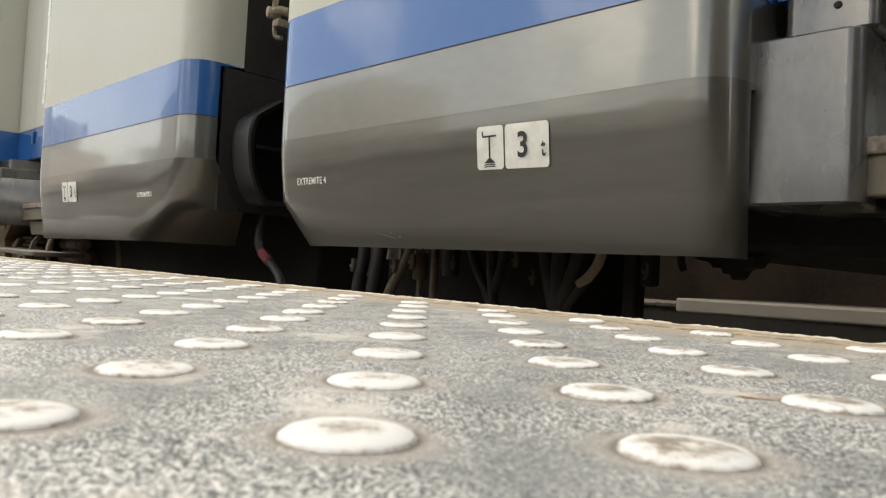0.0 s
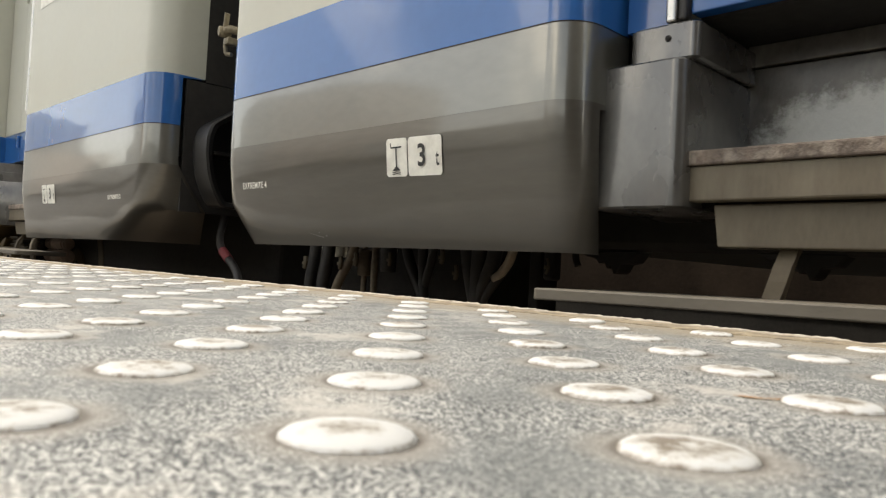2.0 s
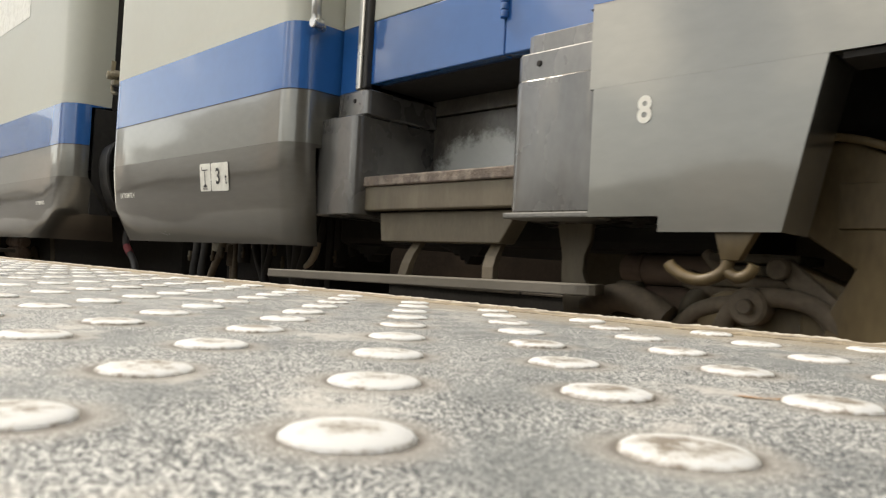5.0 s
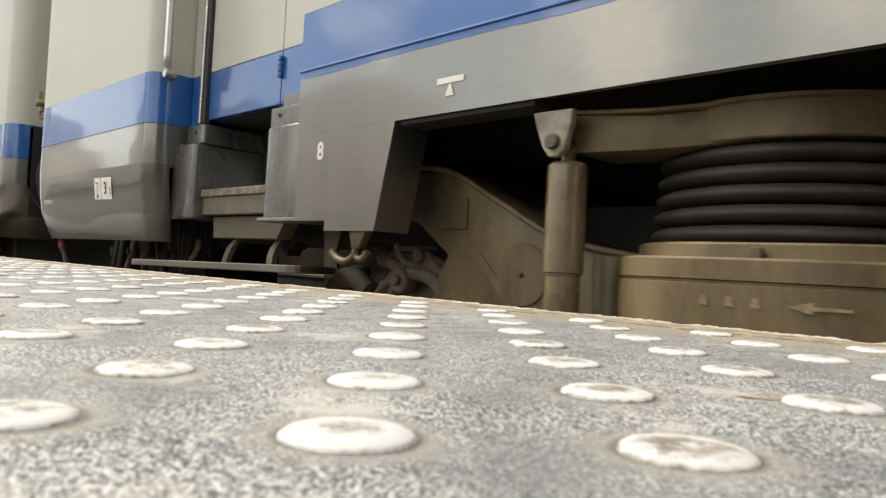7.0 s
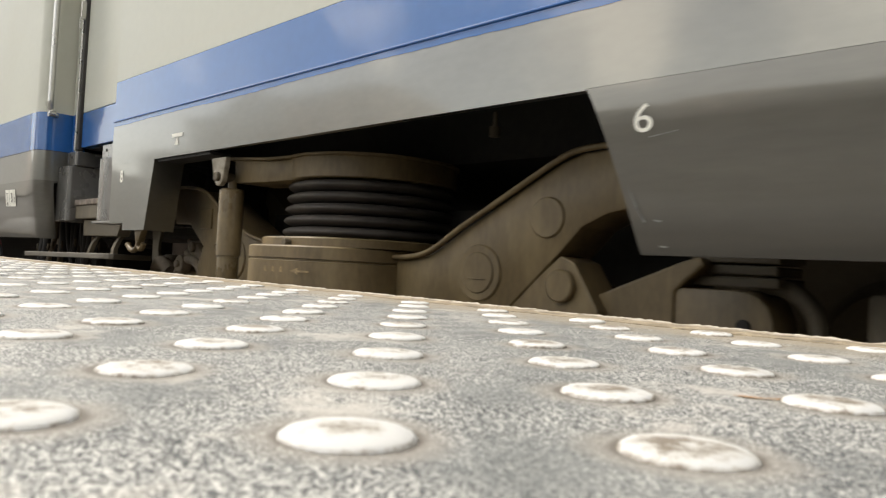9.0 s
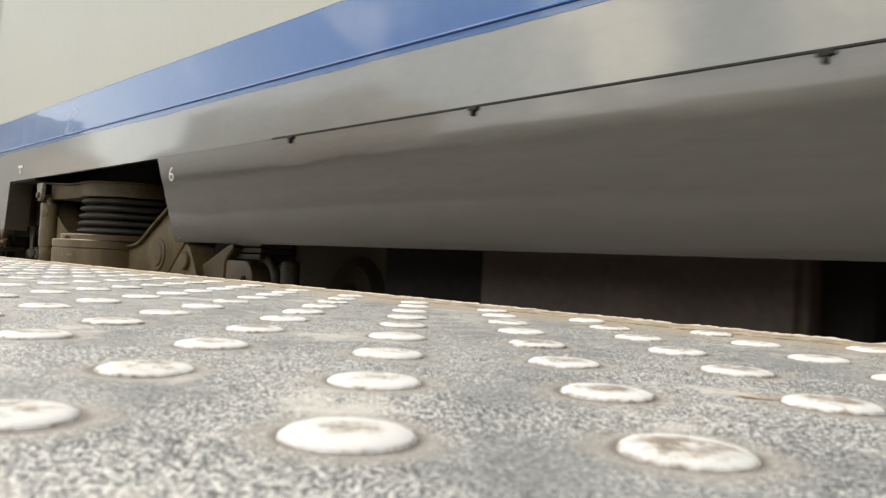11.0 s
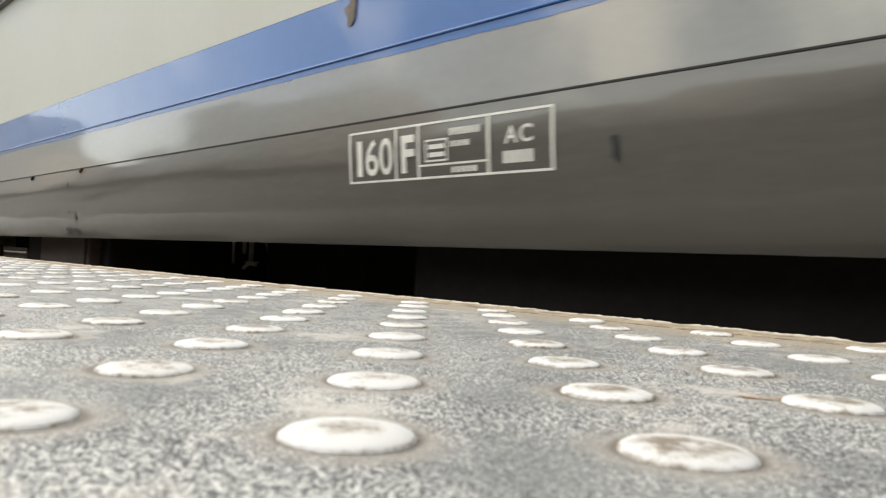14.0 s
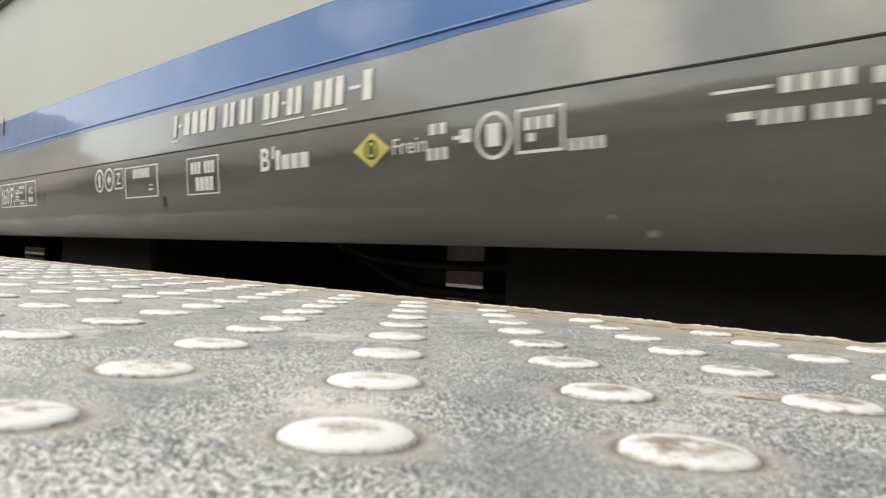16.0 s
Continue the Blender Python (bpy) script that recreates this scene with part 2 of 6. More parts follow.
M_BLUE = shader("blue_coach_paint", (0.016, 0.105, 0.335), 0.24, spread=0.08, scale=2, fine=30, coat=0.6, rough_var=0.05, bump=0.6, bump_scale=5)
# One grey paint in a lit and a shaded tone, light put into colour.
M_GREY = shader("grey_metallic_paint_lit", (0.196, 0.192, 0.170), 0.30, metal=0.74, spread=0.08, scale=2.2, fine=40, coat=1.0, coat_rough=0.08, stain=(0.135, 0.124, 0.108), stain_amt=0.45, stain_scale=2.0, stretch=(0.6, 1, 1.4), rough_var=0.06, bump=0.5, bump_scale=5)
M_SKIRT = shader("grey_metallic_paint_shaded", (0.150, 0.141, 0.122), 0.33, metal=0.80, spread=0.10, scale=2.2, fine=40, coat=1.0, coat_rough=0.08, stain=(0.122, 0.113, 0.098), stain_amt=0.45, stain_scale=2.0, stretch=(0.35, 1, 2.0), rough_var=0.07, bump=0.7, bump_scale=6)


def foot_tint(m, top, depth, colour):
    """A darker, duller tint along the lower edge, with an uneven upper border."""
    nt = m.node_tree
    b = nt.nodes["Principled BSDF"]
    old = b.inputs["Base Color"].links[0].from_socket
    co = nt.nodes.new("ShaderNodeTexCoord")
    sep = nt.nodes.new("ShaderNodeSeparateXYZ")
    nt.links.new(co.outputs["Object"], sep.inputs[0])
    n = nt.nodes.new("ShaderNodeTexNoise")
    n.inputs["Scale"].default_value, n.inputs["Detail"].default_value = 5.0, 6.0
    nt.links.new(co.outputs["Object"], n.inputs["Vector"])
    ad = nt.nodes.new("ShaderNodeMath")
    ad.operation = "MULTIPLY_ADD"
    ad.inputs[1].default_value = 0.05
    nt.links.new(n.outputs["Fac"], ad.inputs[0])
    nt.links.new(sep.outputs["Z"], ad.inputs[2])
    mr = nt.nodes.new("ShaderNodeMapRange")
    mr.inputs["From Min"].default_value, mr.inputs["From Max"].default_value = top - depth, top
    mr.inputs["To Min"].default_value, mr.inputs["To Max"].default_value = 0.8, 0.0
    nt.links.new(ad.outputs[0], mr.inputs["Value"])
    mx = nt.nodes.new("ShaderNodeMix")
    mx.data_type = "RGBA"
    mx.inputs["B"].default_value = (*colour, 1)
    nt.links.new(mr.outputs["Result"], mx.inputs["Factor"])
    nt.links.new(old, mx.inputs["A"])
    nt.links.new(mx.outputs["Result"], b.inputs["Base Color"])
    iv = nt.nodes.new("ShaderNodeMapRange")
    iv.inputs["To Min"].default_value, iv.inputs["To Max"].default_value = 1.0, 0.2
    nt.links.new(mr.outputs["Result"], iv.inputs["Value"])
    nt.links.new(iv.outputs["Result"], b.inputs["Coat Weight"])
    # the tint is duller than the paint
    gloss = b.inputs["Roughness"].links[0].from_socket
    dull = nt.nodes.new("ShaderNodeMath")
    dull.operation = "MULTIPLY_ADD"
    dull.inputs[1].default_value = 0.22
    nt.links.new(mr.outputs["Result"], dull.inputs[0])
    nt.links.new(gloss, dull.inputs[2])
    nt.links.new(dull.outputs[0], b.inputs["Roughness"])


foot_tint(M_SKIRT, 0.55 + 0.025 + 0.22, 0.10, (0.088, 0.081, 0.070))
M_BOX = shader("scuffed_grey_step_housing", (0.132, 0.128, 0.121), 0.28, metal=0.48, spread=0.15, scale=7, fine=60, coat=0.75, coat_rough=0.12, stain=(0.24, 0.23, 0.22), stain_amt=0.25, stain_scale=14, stretch=(1.6, 1, 0.8), bump=0.2, bump_scale=9)


def paint_runs(m):
    """Drips and sags in thick paint, in drawn-out patches."""
    nt = m.node_tree
    b = nt.nodes["Principled BSDF"]
    co = nt.nodes.new("ShaderNodeTexCoord")
    first = b.inputs["Normal"].links[0].from_socket
    facs = []
    for sc, stretch, detail in ((4.0, (1, 1, 0.5), 2.0), (330.0, (1, 1, 0.5), 1.0), (9.0, (3.0, 3.0, 0.12), 2.0)):
        mp = nt.nodes.new("ShaderNodeMapping")
        mp.inputs["Scale"].default_value = stretch
        n = nt.nodes.new("ShaderNodeTexNoise")
        n.inputs["Scale"].default_value, n.inputs["Detail"].default_value = sc, detail
        nt.links.new(co.outputs["Object"], mp.inputs["Vector"])
        nt.links.new(mp.outputs["Vector"], n.inputs["Vector"])
        facs.append(n.outputs["Fac"])
    gate = nt.nodes.new("ShaderNodeMapRange")
    gate.inputs["From Min"].default_value, gate.inputs["From Max"].default_value = 0.57, 0.66
    nt.links.new(facs[0], gate.inputs["Value"])
    drop = nt.nodes.new("ShaderNodeMapRange")
    drop.inputs["From Min"].default_value, drop.inputs["From Max"].default_value = 0.55, 0.72
    nt.links.new(facs[1], drop.inputs["Value"])
    mul = nt.nodes.new("ShaderNodeMath")
    mul.operation = "MULTIPLY"
    nt.links.new(gate.outputs["Result"], mul.inputs[0])
    nt.links.new(drop.outputs["Result"], mul.inputs[1])
    add = nt.nodes.new("ShaderNodeMath")
    add.operation = "MULTIPLY_ADD"
    add.inputs[1].default_value = 0.8
    nt.links.new(facs[2], add.inputs[0])
    nt.links.new(mul.outputs[0], add.inputs[2])
    bp = nt.nodes.new("ShaderNodeBump")
    bp.inputs["Strength"].default_value, bp.inputs["Distance"].default_value = 0.22, 0.0015
    nt.links.new(add.outputs[0], bp.inputs["Height"])
    nt.links.new(first, bp.inputs["Normal"])
    nt.links.new(bp.outputs["Normal"], b.inputs["Normal"])
    nt.links.new(bp.outputs["Normal"], b.inputs["Coat Normal"])


paint_runs(M_BOX)
M_BACK = shader("scraped_step_back_plate", (0.085, 0.076, 0.065), 0.42, spread=0.3, scale=11, fine=90, coat=0.5, coat_rough=0.2, stain=(0.24, 0.225, 0.20), stain_amt=0.5, stain_scale=12, stretch=(1.6, 1, 0.8), bump=0.2, bump_scale=60)


def scraped(m, cx, cz, half_w, half_h, colour):
    """One broad pale patch where feet have scraped the paint away, ragged at its rim."""
    nt = m.node_tree
    b = nt.nodes["Principled BSDF"]
    old = b.inputs["Base Color"].links[0].from_socket
    co = nt.nodes.new("ShaderNodeTexCoord")
    mp = nt.nodes.new("ShaderNodeMapping")
    mp.vector_type = "TEXTURE"
    mp.inputs["Location"].default_value = (cx, 0, cz)
    mp.inputs["Scale"].default_value = (half_w, 100.0, half_h)
    nt.links.new(co.outputs["Object"], mp.inputs["Vector"])
    ln = nt.nodes.new("ShaderNodeVectorMath")
    ln.operation = "LENGTH"
    nt.links.new(mp.outputs["Vector"], ln.inputs[0])
    n = nt.nodes.new("ShaderNodeTexNoise")
    n.inputs["Scale"].default_value, n.inputs["Detail"].default_value, n.inputs["Roughness"].default_value = 26.0, 9.0, 0.75
    nt.links.new(co.outputs["Object"], n.inputs["Vector"])
    ad = nt.nodes.new("ShaderNodeMath")
    ad.operation = "MULTIPLY_ADD"
    ad.inputs[1].default_value = 1.1
    nt.links.new(n.outputs["Fac"], ad.inputs[0])
    nt.links.new(ln.outputs["Value"], ad.inputs[2])
    mr = nt.nodes.new("ShaderNodeMapRange")
    mr.inputs["From Min"].default_value, mr.inputs["From Max"].default_value = 1.34, 1.66
    mr.inputs["To Min"].default_value, mr.inputs["To Max"].default_value = 0.92, 0.0
    nt.links.new(ad.outputs[0], mr.inputs["Value"])
    mx = nt.nodes.new("ShaderNodeMix")
    mx.data_type = "RGBA"
    mx.inputs["B"].default_value = (*colour, 1)
    nt.links.new(mr.outputs["Result"], mx.inputs["Factor"])
    nt.links.new(old, mx.inputs["A"])
    nt.links.new(mx.outputs["Result"], b.inputs["Base Color"])


scraped(M_BACK, -0.120 - 5.0, 0.305 + 0.55, 0.188, 0.112, (0.56, 0.58, 0.56))
M_TREAD = shader("worn_step_tread", (0.16, 0.125, 0.10), 0.75, spread=0.4, scale=25, fine=120, bump=0.7, bump_scale=120, stain=(0.33, 0.29, 0.24), stain_amt=0.7, stain_scale=30)
M_OLIVE = shader("dusty_olive_running_gear", (0.142, 0.100, 0.047), 0.5, spread=0.25, scale=6, fine=60, bump=0.15, bump_scale=80, stain=(0.26, 0.195, 0.10), stain_amt=0.55, stain_scale=6, stretch=(1.5, 1.5, 0.6))
M_DAMP = shader("greasy_olive_damper", (0.17, 0.125, 0.065), 0.28, spread=0.3, scale=14, fine=80, coat=0.9, coat_rough=0.15, stretch=(1, 1, 0.4))
M_DUST = shader("dusty_brown_ironwork", (0.165, 0.130, 0.092), 0.75, spread=0.3, scale=9, fine=70, bump=0.2, bump_scale=90)
M_RUB = shader("black_rubber", (0.028, 0.026, 0.025), 0.55, spread=0.3, scale=12, fine=80, stain=(0.07, 0.06, 0.05), stain_amt=0.5, stain_scale=8)
M_BUFF = shader("dull_black_buffer", (0.013, 0.0125, 0.012), 0.42, spread=0.3, scale=12, fine=80)
M_BUFF.node_tree.nodes["Principled BSDF"].inputs["Specular IOR Level"].default_value = 0.5
M_BELL = shader("dusty_bellows_rubber", (0.05, 0.041, 0.035), 0.65, spread=0.25, scale=12, fine=80, stain=(0.09, 0.077, 0.06), stain_amt=0.6, stain_scale=8)
M_DARK = shader("soot_and_kerb_shadow_black", (0.022, 0.02, 0.018), 0.85, spread=0.4, scale=6, fine=40)
M_BOARD = shader("grey_footboard", (0.165, 0.16, 0.146), 0.55, spread=0.18, scale=12, fine=120, bump=0.25, bump_scale=150)
M_FOOT = shader("worn_brown_grey_footboard", (0.125, 0.11, 0.086), 0.6, spread=0.1, scale=7, fine=90, bump=0.1, bump_scale=90, stain=(0.19, 0.17, 0.14), stain_amt=0.5, stain_scale=5, stretch=(0.5, 1, 1))
# Step iron with the shadow under the coach put into its base colour.
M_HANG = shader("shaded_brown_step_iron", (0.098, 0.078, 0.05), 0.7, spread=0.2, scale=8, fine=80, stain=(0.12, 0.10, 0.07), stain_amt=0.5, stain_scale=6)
M_IRON = shader("pale_dusty_iron", (0.34, 0.30, 0.235), 0.6, spread=0.25, scale=16, fine=120, stain=(0.16, 0.13, 0.09), stain_amt=0.7, stain_scale=20)
M_STEPI = shader("dusty_olive_step_iron", (0.128, 0.106, 0.072), 0.6, spread=0.16, scale=7, fine=80, bump=0.12, bump_scale=90, stain=(0.20, 0.175, 0.13), stain_amt=0.5, stain_scale=7, stretch=(2.0, 1, 0.6))
M_CREAM = shader("cream_painted_pipe", (0.55, 0.47, 0.36), 0.45, spread=0.2, scale=16, fine=90, stain=(0.25, 0.2, 0.14), stain_amt=0.5, stain_scale=18)
M_CYL = shader("pale_dusty_brown_iron", (0.29, 0.215, 0.165), 0.8, spread=0.3, scale=8, fine=60, stain=(0.16, 0.12, 0.09), stain_amt=0.6, stain_scale=7, stretch=(0.4, 1, 1))
M_STEEL = shader("brushed_steel_rail", (0.55, 0.54, 0.51), 0.28, metal=0.9, spread=0.1, scale=10, fine=100)
M_BARE = shader("bare_galvanised_metal", (0.68, 0.68, 0.66), 0.4, metal=0.0, spread=0.15, scale=12, fine=90)
M_BRASS = shader("tarnished_fitting", (0.20, 0.17, 0.115), 0.5, metal=0.4, spread=0.3, scale=30, fine=120)
M_MARK = shader("white_marking_paint", (0.78, 0.77, 0.70), 0.5, spread=0.08, scale=30, fine=150, stain=(0.5, 0.47, 0.4), stain_amt=0.4, stain_scale=25)
M_YELL = shader("yellow_marking_paint", (0.62, 0.55, 0.12), 0.5, spread=0.1, scale=30, fine=150)
M_OCHRE = shader("faded_ochre_marking", (0.235, 0.17, 0.085), 0.7, spread=0.35, scale=60, fine=200)
M_INK = shader("black_marking_paint", (0.02, 0.02, 0.02), 0.5, spread=0.2, scale=30, fine=150)
M_RED = shader("red_hose_collar", (0.20, 0.04, 0.045), 0.6, spread=0.3, scale=30, fine=120)
M_RUST = shader("rust_patch", (0.27, 0.18, 0.08), 0.8, spread=0.3, scale=60, fine=250)
M_ORANGE = shader("orange_rust_stain", (0.40, 0.22, 0.09), 0.8, spread=0.3, scale=80, fine=400)
M_SCUFF = shader("dark_grease_smudge", (0.022, 0.021, 0.019), 0.55, spread=0.35, scale=40, fine=200)
M_WORN = shader("rubbed_pale_paint", (0.17, 0.172, 0.16), 0.6, spread=0.4, scale=60, fine=250)
M_PLAST = shader("rose_wall_plaster", (0.82, 0.71, 0.63), 0.9, spread=0.08, scale=1.0, fine=20)
M_MID = shader("grey_wall_render", (0.40, 0.40, 0.39), 0.9, spread=0.12, scale=1.0, fine=20)
M_PALE = shader("pale_wall_render", (0.66, 0.67, 0.66), 0.9, spread=0.1, scale=1.0, fine=20)
M_TILE = shader("grey_roofing", (0.12, 0.12, 0.13), 0.7, spread=0.2, scale=3, fine=30)
M_GLASS = bpy.data.materials.new("tinted_window_glass")
M_GLASS.use_nodes = True
M_GLASS.node_tree.nodes["Principled BSDF"].inputs["Base Color"].default_value = (0.02, 0.025, 0.028, 1)
M_GLASS.node_tree.nodes["Principled BSDF"].inputs["Roughness"].default_value = 0.04


# ---------------------------------------------------------------- mesh helpers
ORIGIN = [Vector((0, 0, 0))]
MIRROR = [None]


def part(name, bm, mat, parent=None, label="", smooth=False):
    """Links a bmesh as one mesh object, in the coach's own space where a coach is being built."""
    if MIRROR[0] is not None:
        for v in bm.verts:
            v.co.x = MIRROR[0] - v.co.x
        bmesh.ops.reverse_faces(bm, faces=bm.faces)
    for v in bm.verts:
        v.co -= ORIGIN[0]
    me = bpy.data.meshes.new(name)
    bm.to_mesh(me)
    bm.free()
    if smooth:
        for p in me.polygons:
            p.use_smooth = True
        me.set_sharp_from_angle(angle=radians(38))
    me.materials.append(mat)
    ob = new(name, me)
    if parent is not None:
        ob.parent = parent
    if label:
        tagged(ob, label)
    return ob


def box(bm, x0, x1, y0, y1, z0, z1, bevel=0.0, seg=2):
    tmp = bmesh.new()
    bmesh.ops.create_cube(tmp, size=1.0)
    for v in tmp.verts:
        v.co = ((x0 + x1) / 2 + v.co.x * (x1 - x0), (y0 + y1) / 2 + v.co.y * (y1 - y0), (z0 + z1) / 2 + v.co.z * (z1 - z0))
    if bevel:
        bmesh.ops.bevel(tmp, geom=list(tmp.edges), offset=bevel, segments=seg, affect="EDGES", profile=0.5)
    merge(bm, tmp)
    return bm


def rbox(bm, x0, x1, y0, y1, z0, z1, r, edge=0.004, levels=None):
    """A housing with well rounded upright corners and small roundings above and below."""
    tmp = bmesh.new()
    pts = []
    for cx, cy, a0 in ((x0 + r, y0 + r, 180), (x1 - r, y0 + r, 270), (x1 - r, y1 - r, 0), (x0 + r, y1 - r, 90)):
        for k in range(7):
            a = radians(a0 + 15 * k)
            pts.append((cx + r * math.cos(a), cy + r * math.sin(a), r))
    rows = []
    for z, d in levels or ((z0, edge), (z0 + edge, 0.0), (z1 - edge, 0.0), (z1, edge)):
        mx, my = (x0 + x1) / 2, (y0 + y1) / 2
        rows.append([tmp.verts.new((x - d * (1 if x > mx else -1), y - d * (1 if y > my else -1), z)) for x, y, _ in pts])
    n = len(pts)
    for a, b in zip(rows, rows[1:]):
        for i in range(n):
            tmp.faces.new((a[i], a[(i + 1) % n], b[(i + 1) % n], b[i]))
    tmp.faces.new(rows[0][::-1])
    tmp.faces.new(rows[-1])
    bmesh.ops.recalc_face_normals(tmp, faces=tmp.faces)
    merge(bm, tmp)
    return bm


def plan_box(bm, pts, z0, z1, edge=0.003):
    """An upright block on any outline in plan, with small roundings above and below."""
    tmp = bmesh.new()
    mx, my = sum(p[0] for p in pts) / len(pts), sum(p[1] for p in pts) / len(pts)
    rows = []
    for z, d in ((z0, edge), (z0 + edge, 0.0), (z1 - edge, 0.0), (z1, edge)):
        row = []
        for x, y in pts:
            q = math.hypot(x - mx, y - my)
            row.append(tmp.verts.new((x - (x - mx) / q * d, y - (y - my) / q * d, z)))
        rows.append(row)
    n = len(pts)
    for a, b in zip(rows, rows[1:]):
        for i in range(n):
            tmp.faces.new((a[i], a[(i + 1) % n], b[(i + 1) % n], b[i]))
    tmp.faces.new(rows[0][::-1])
    tmp.faces.new(rows[-1])
    bmesh.ops.recalc_face_normals(tmp, faces=tmp.faces)
    merge(bm, tmp)
    return bm


def merge(bm, tmp):
    me = bpy.data.meshes.new("tmp")
    tmp.to_mesh(me)
    tmp.free()
    bm.from_mesh(me)
    bpy.data.meshes.remove(me)


def prism_xz(bm, poly, y0, y1, bevel=0.0):
    """A flat outline in x and z, given depth from y0 to y1."""
    tmp = bmesh.new()
    a = [tmp.verts.new((x, y0, z)) for x, z in poly]
    b = [tmp.verts.new((x, y1, z)) for x, z in poly]
    n = len(poly)
    tmp.faces.new(a)
    tmp.faces.new(b[::-1])
    for i in range(n):
        tmp.faces.new((a[i], b[i], b[(i + 1) % n], a[(i + 1) % n]))
    bmesh.ops.recalc_face_normals(tmp, faces=tmp.faces)
    if bevel:
        bmesh.ops.bevel(tmp, geom=list(tmp.edges), offset=bevel, segments=2, affect="EDGES", profile=0.5)
    merge(bm, tmp)
    return bm


def prism_yz(bm, poly, x0, x1, steps=1):
    tmp = bmesh.new()
    rows = []
    for k in range(steps + 1):
        x = x0 + (x1 - x0) * k / steps
        rows.append([tmp.verts.new((x, y, z)) for y, z in poly])
    n = len(poly)
    for k in range(steps):
        for i in range(n):
            tmp.faces.new((rows[k][i], rows[k][(i + 1) % n], rows[k + 1][(i + 1) % n], rows[k + 1][i]))
    tmp.faces.new(rows[0][::-1])
    tmp.faces.new(rows[-1])
    bmesh.ops.recalc_face_normals(tmp, faces=tmp.faces)
    merge(bm, tmp)
    return bm


def lathe(bm, cx, cy, prof, n=48):
    """A turned form about a vertical axis; prof: radius and height."""
    tmp = bmesh.new()
    rows = [[tmp.verts.new((cx + r * math.cos(2 * math.pi * i / n), cy + r * math.sin(2 * math.pi * i / n), z)) for i in range(n)] for r, z in prof]
    for a, b in zip(rows, rows[1:]):
        for i in range(n):
            tmp.faces.new((a[i], a[(i + 1) % n], b[(i + 1) % n], b[i]))
    tmp.faces.new(rows[0])
    tmp.faces.new(rows[-1])
    bmesh.ops.recalc_face_normals(tmp, faces=tmp.faces)
    merge(bm, tmp)
    return bm


def disc_y(bm, cx, cz, r, y0, y1, n=36, bevel=0.004):
    tmp = bmesh.new()
    prof = [(r, y1), (r, y0 + bevel), (r - bevel, y0)]
    rows = [[tmp.verts.new((cx + q * math.cos(2 * math.pi * i / n), y, cz + q * math.sin(2 * math.pi * i / n))) for i in range(n)] for q, y in prof]
    for a, b in zip(rows, rows[1:]):
        for i in range(n):
            tmp.faces.new((a[i], a[(i + 1) % n], b[(i + 1) % n], b[i]))
    tmp.faces.new(rows[0])
    tmp.faces.new(rows[-1])
    bmesh.ops.recalc_face_normals(tmp, faces=tmp.faces)
    merge(bm, tmp)
    return bm


def tube(bm, pts, r, n=12):
    """A round bar or hose through the points, smoothed between them."""
    pts = [Vector(p) for p in pts]
    fine = []
    for i in range(len(pts) - 1):
        p0, p1, p2, p3 = pts[max(i - 1, 0)], pts[i], pts[i + 1], pts[min(i + 2, len(pts) - 1)]
        for k in range(8):
            t = k / 8
            fine.append(0.5 * ((2 * p1) + (p2 - p0) * t + (2 * p0 - 5 * p1 + 4 * p2 - p3) * t * t + (3 * p1 - p0 - 3 * p2 + p3) * t ** 3))
    fine.append(pts[-1])
    tmp = bmesh.new()
    rows = []
    side = None
    for i, p in enumerate(fine):
        d = (fine[min(i + 1, len(fine) - 1)] - fine[max(i - 1, 0)]).normalized()
        if side is None:
            side = d.orthogonal().normalized()
        side = (side - d * side.dot(d)).normalized()
        up = d.cross(side)
        rows.append([tmp.verts.new(p + r * (math.cos(2 * math.pi * k / n) * side + math.sin(2 * math.pi * k / n) * up)) for k in range(n)])
    for a, b in zip(rows, rows[1:]):
        for k in range(n):
            tmp.faces.new((a[k], a[(k + 1) % n], b[(k + 1) % n], b[k]))
    tmp.faces.new(rows[0])
    tmp.faces.new(rows[-1])
    bmesh.ops.recalc_face_normals(tmp, faces=tmp.faces)
    merge(bm, tmp)
    return bm


def skirt_y(z):
    """How far back the coach's side stands at height z: upright above, bent at a soft crease, then drawn in below."""
    u = 0.328 - z
    return 1.08 + 0.138 * (math.sqrt(u * u + 0.0014) + u) / 2 + 0.10 * max(0.0, 0.17 - z) ** 2 - 0.0008


def decal(bm, quads, lift=0.0015):
    """Thin paint on the coach's side: each quad is x0, x1, z0, z1, bent to the side's curve."""
    for x0, x1, z0, z1 in quads:
        rows = []
        for k in range(4):
            z = z0 + (z1 - z0) * k / 3
            rows.append([bm.verts.new((x, skirt_y(z) - lift, z)) for x in (x0, x1)])
        for a, b in zip(rows, rows[1:]):
            bm.faces.new((a[0], a[1], b[1], b[0]))
    return bm


def decal_poly(bm, pts, lift=0.0015):
    bm.faces.new([bm.verts.new((x, skirt_y(z) - lift, z)) for x, z in pts])
    return bm


def ring(bm, cx, cz, r0, r1, n=28, lift=0.0015):
    a = [bm.verts.new((cx + r0 * math.cos(2 * math.pi * i / n), skirt_y(cz + r0 * math.sin(2 * math.pi * i / n)) - lift, cz + r0 * math.sin(2 * math.pi * i / n))) for i in range(n)]
    b = [bm.verts.new((cx + r1 * math.cos(2 * math.pi * i / n), skirt_y(cz + r1 * math.sin(2 * math.pi * i / n)) - lift, cz + r1 * math.sin(2 * math.pi * i / n))) for i in range(n)]
    for i in range(n):
        bm.faces.new((a[i], a[(i + 1) % n], b[(i + 1) % n], b[i]))
    return bm


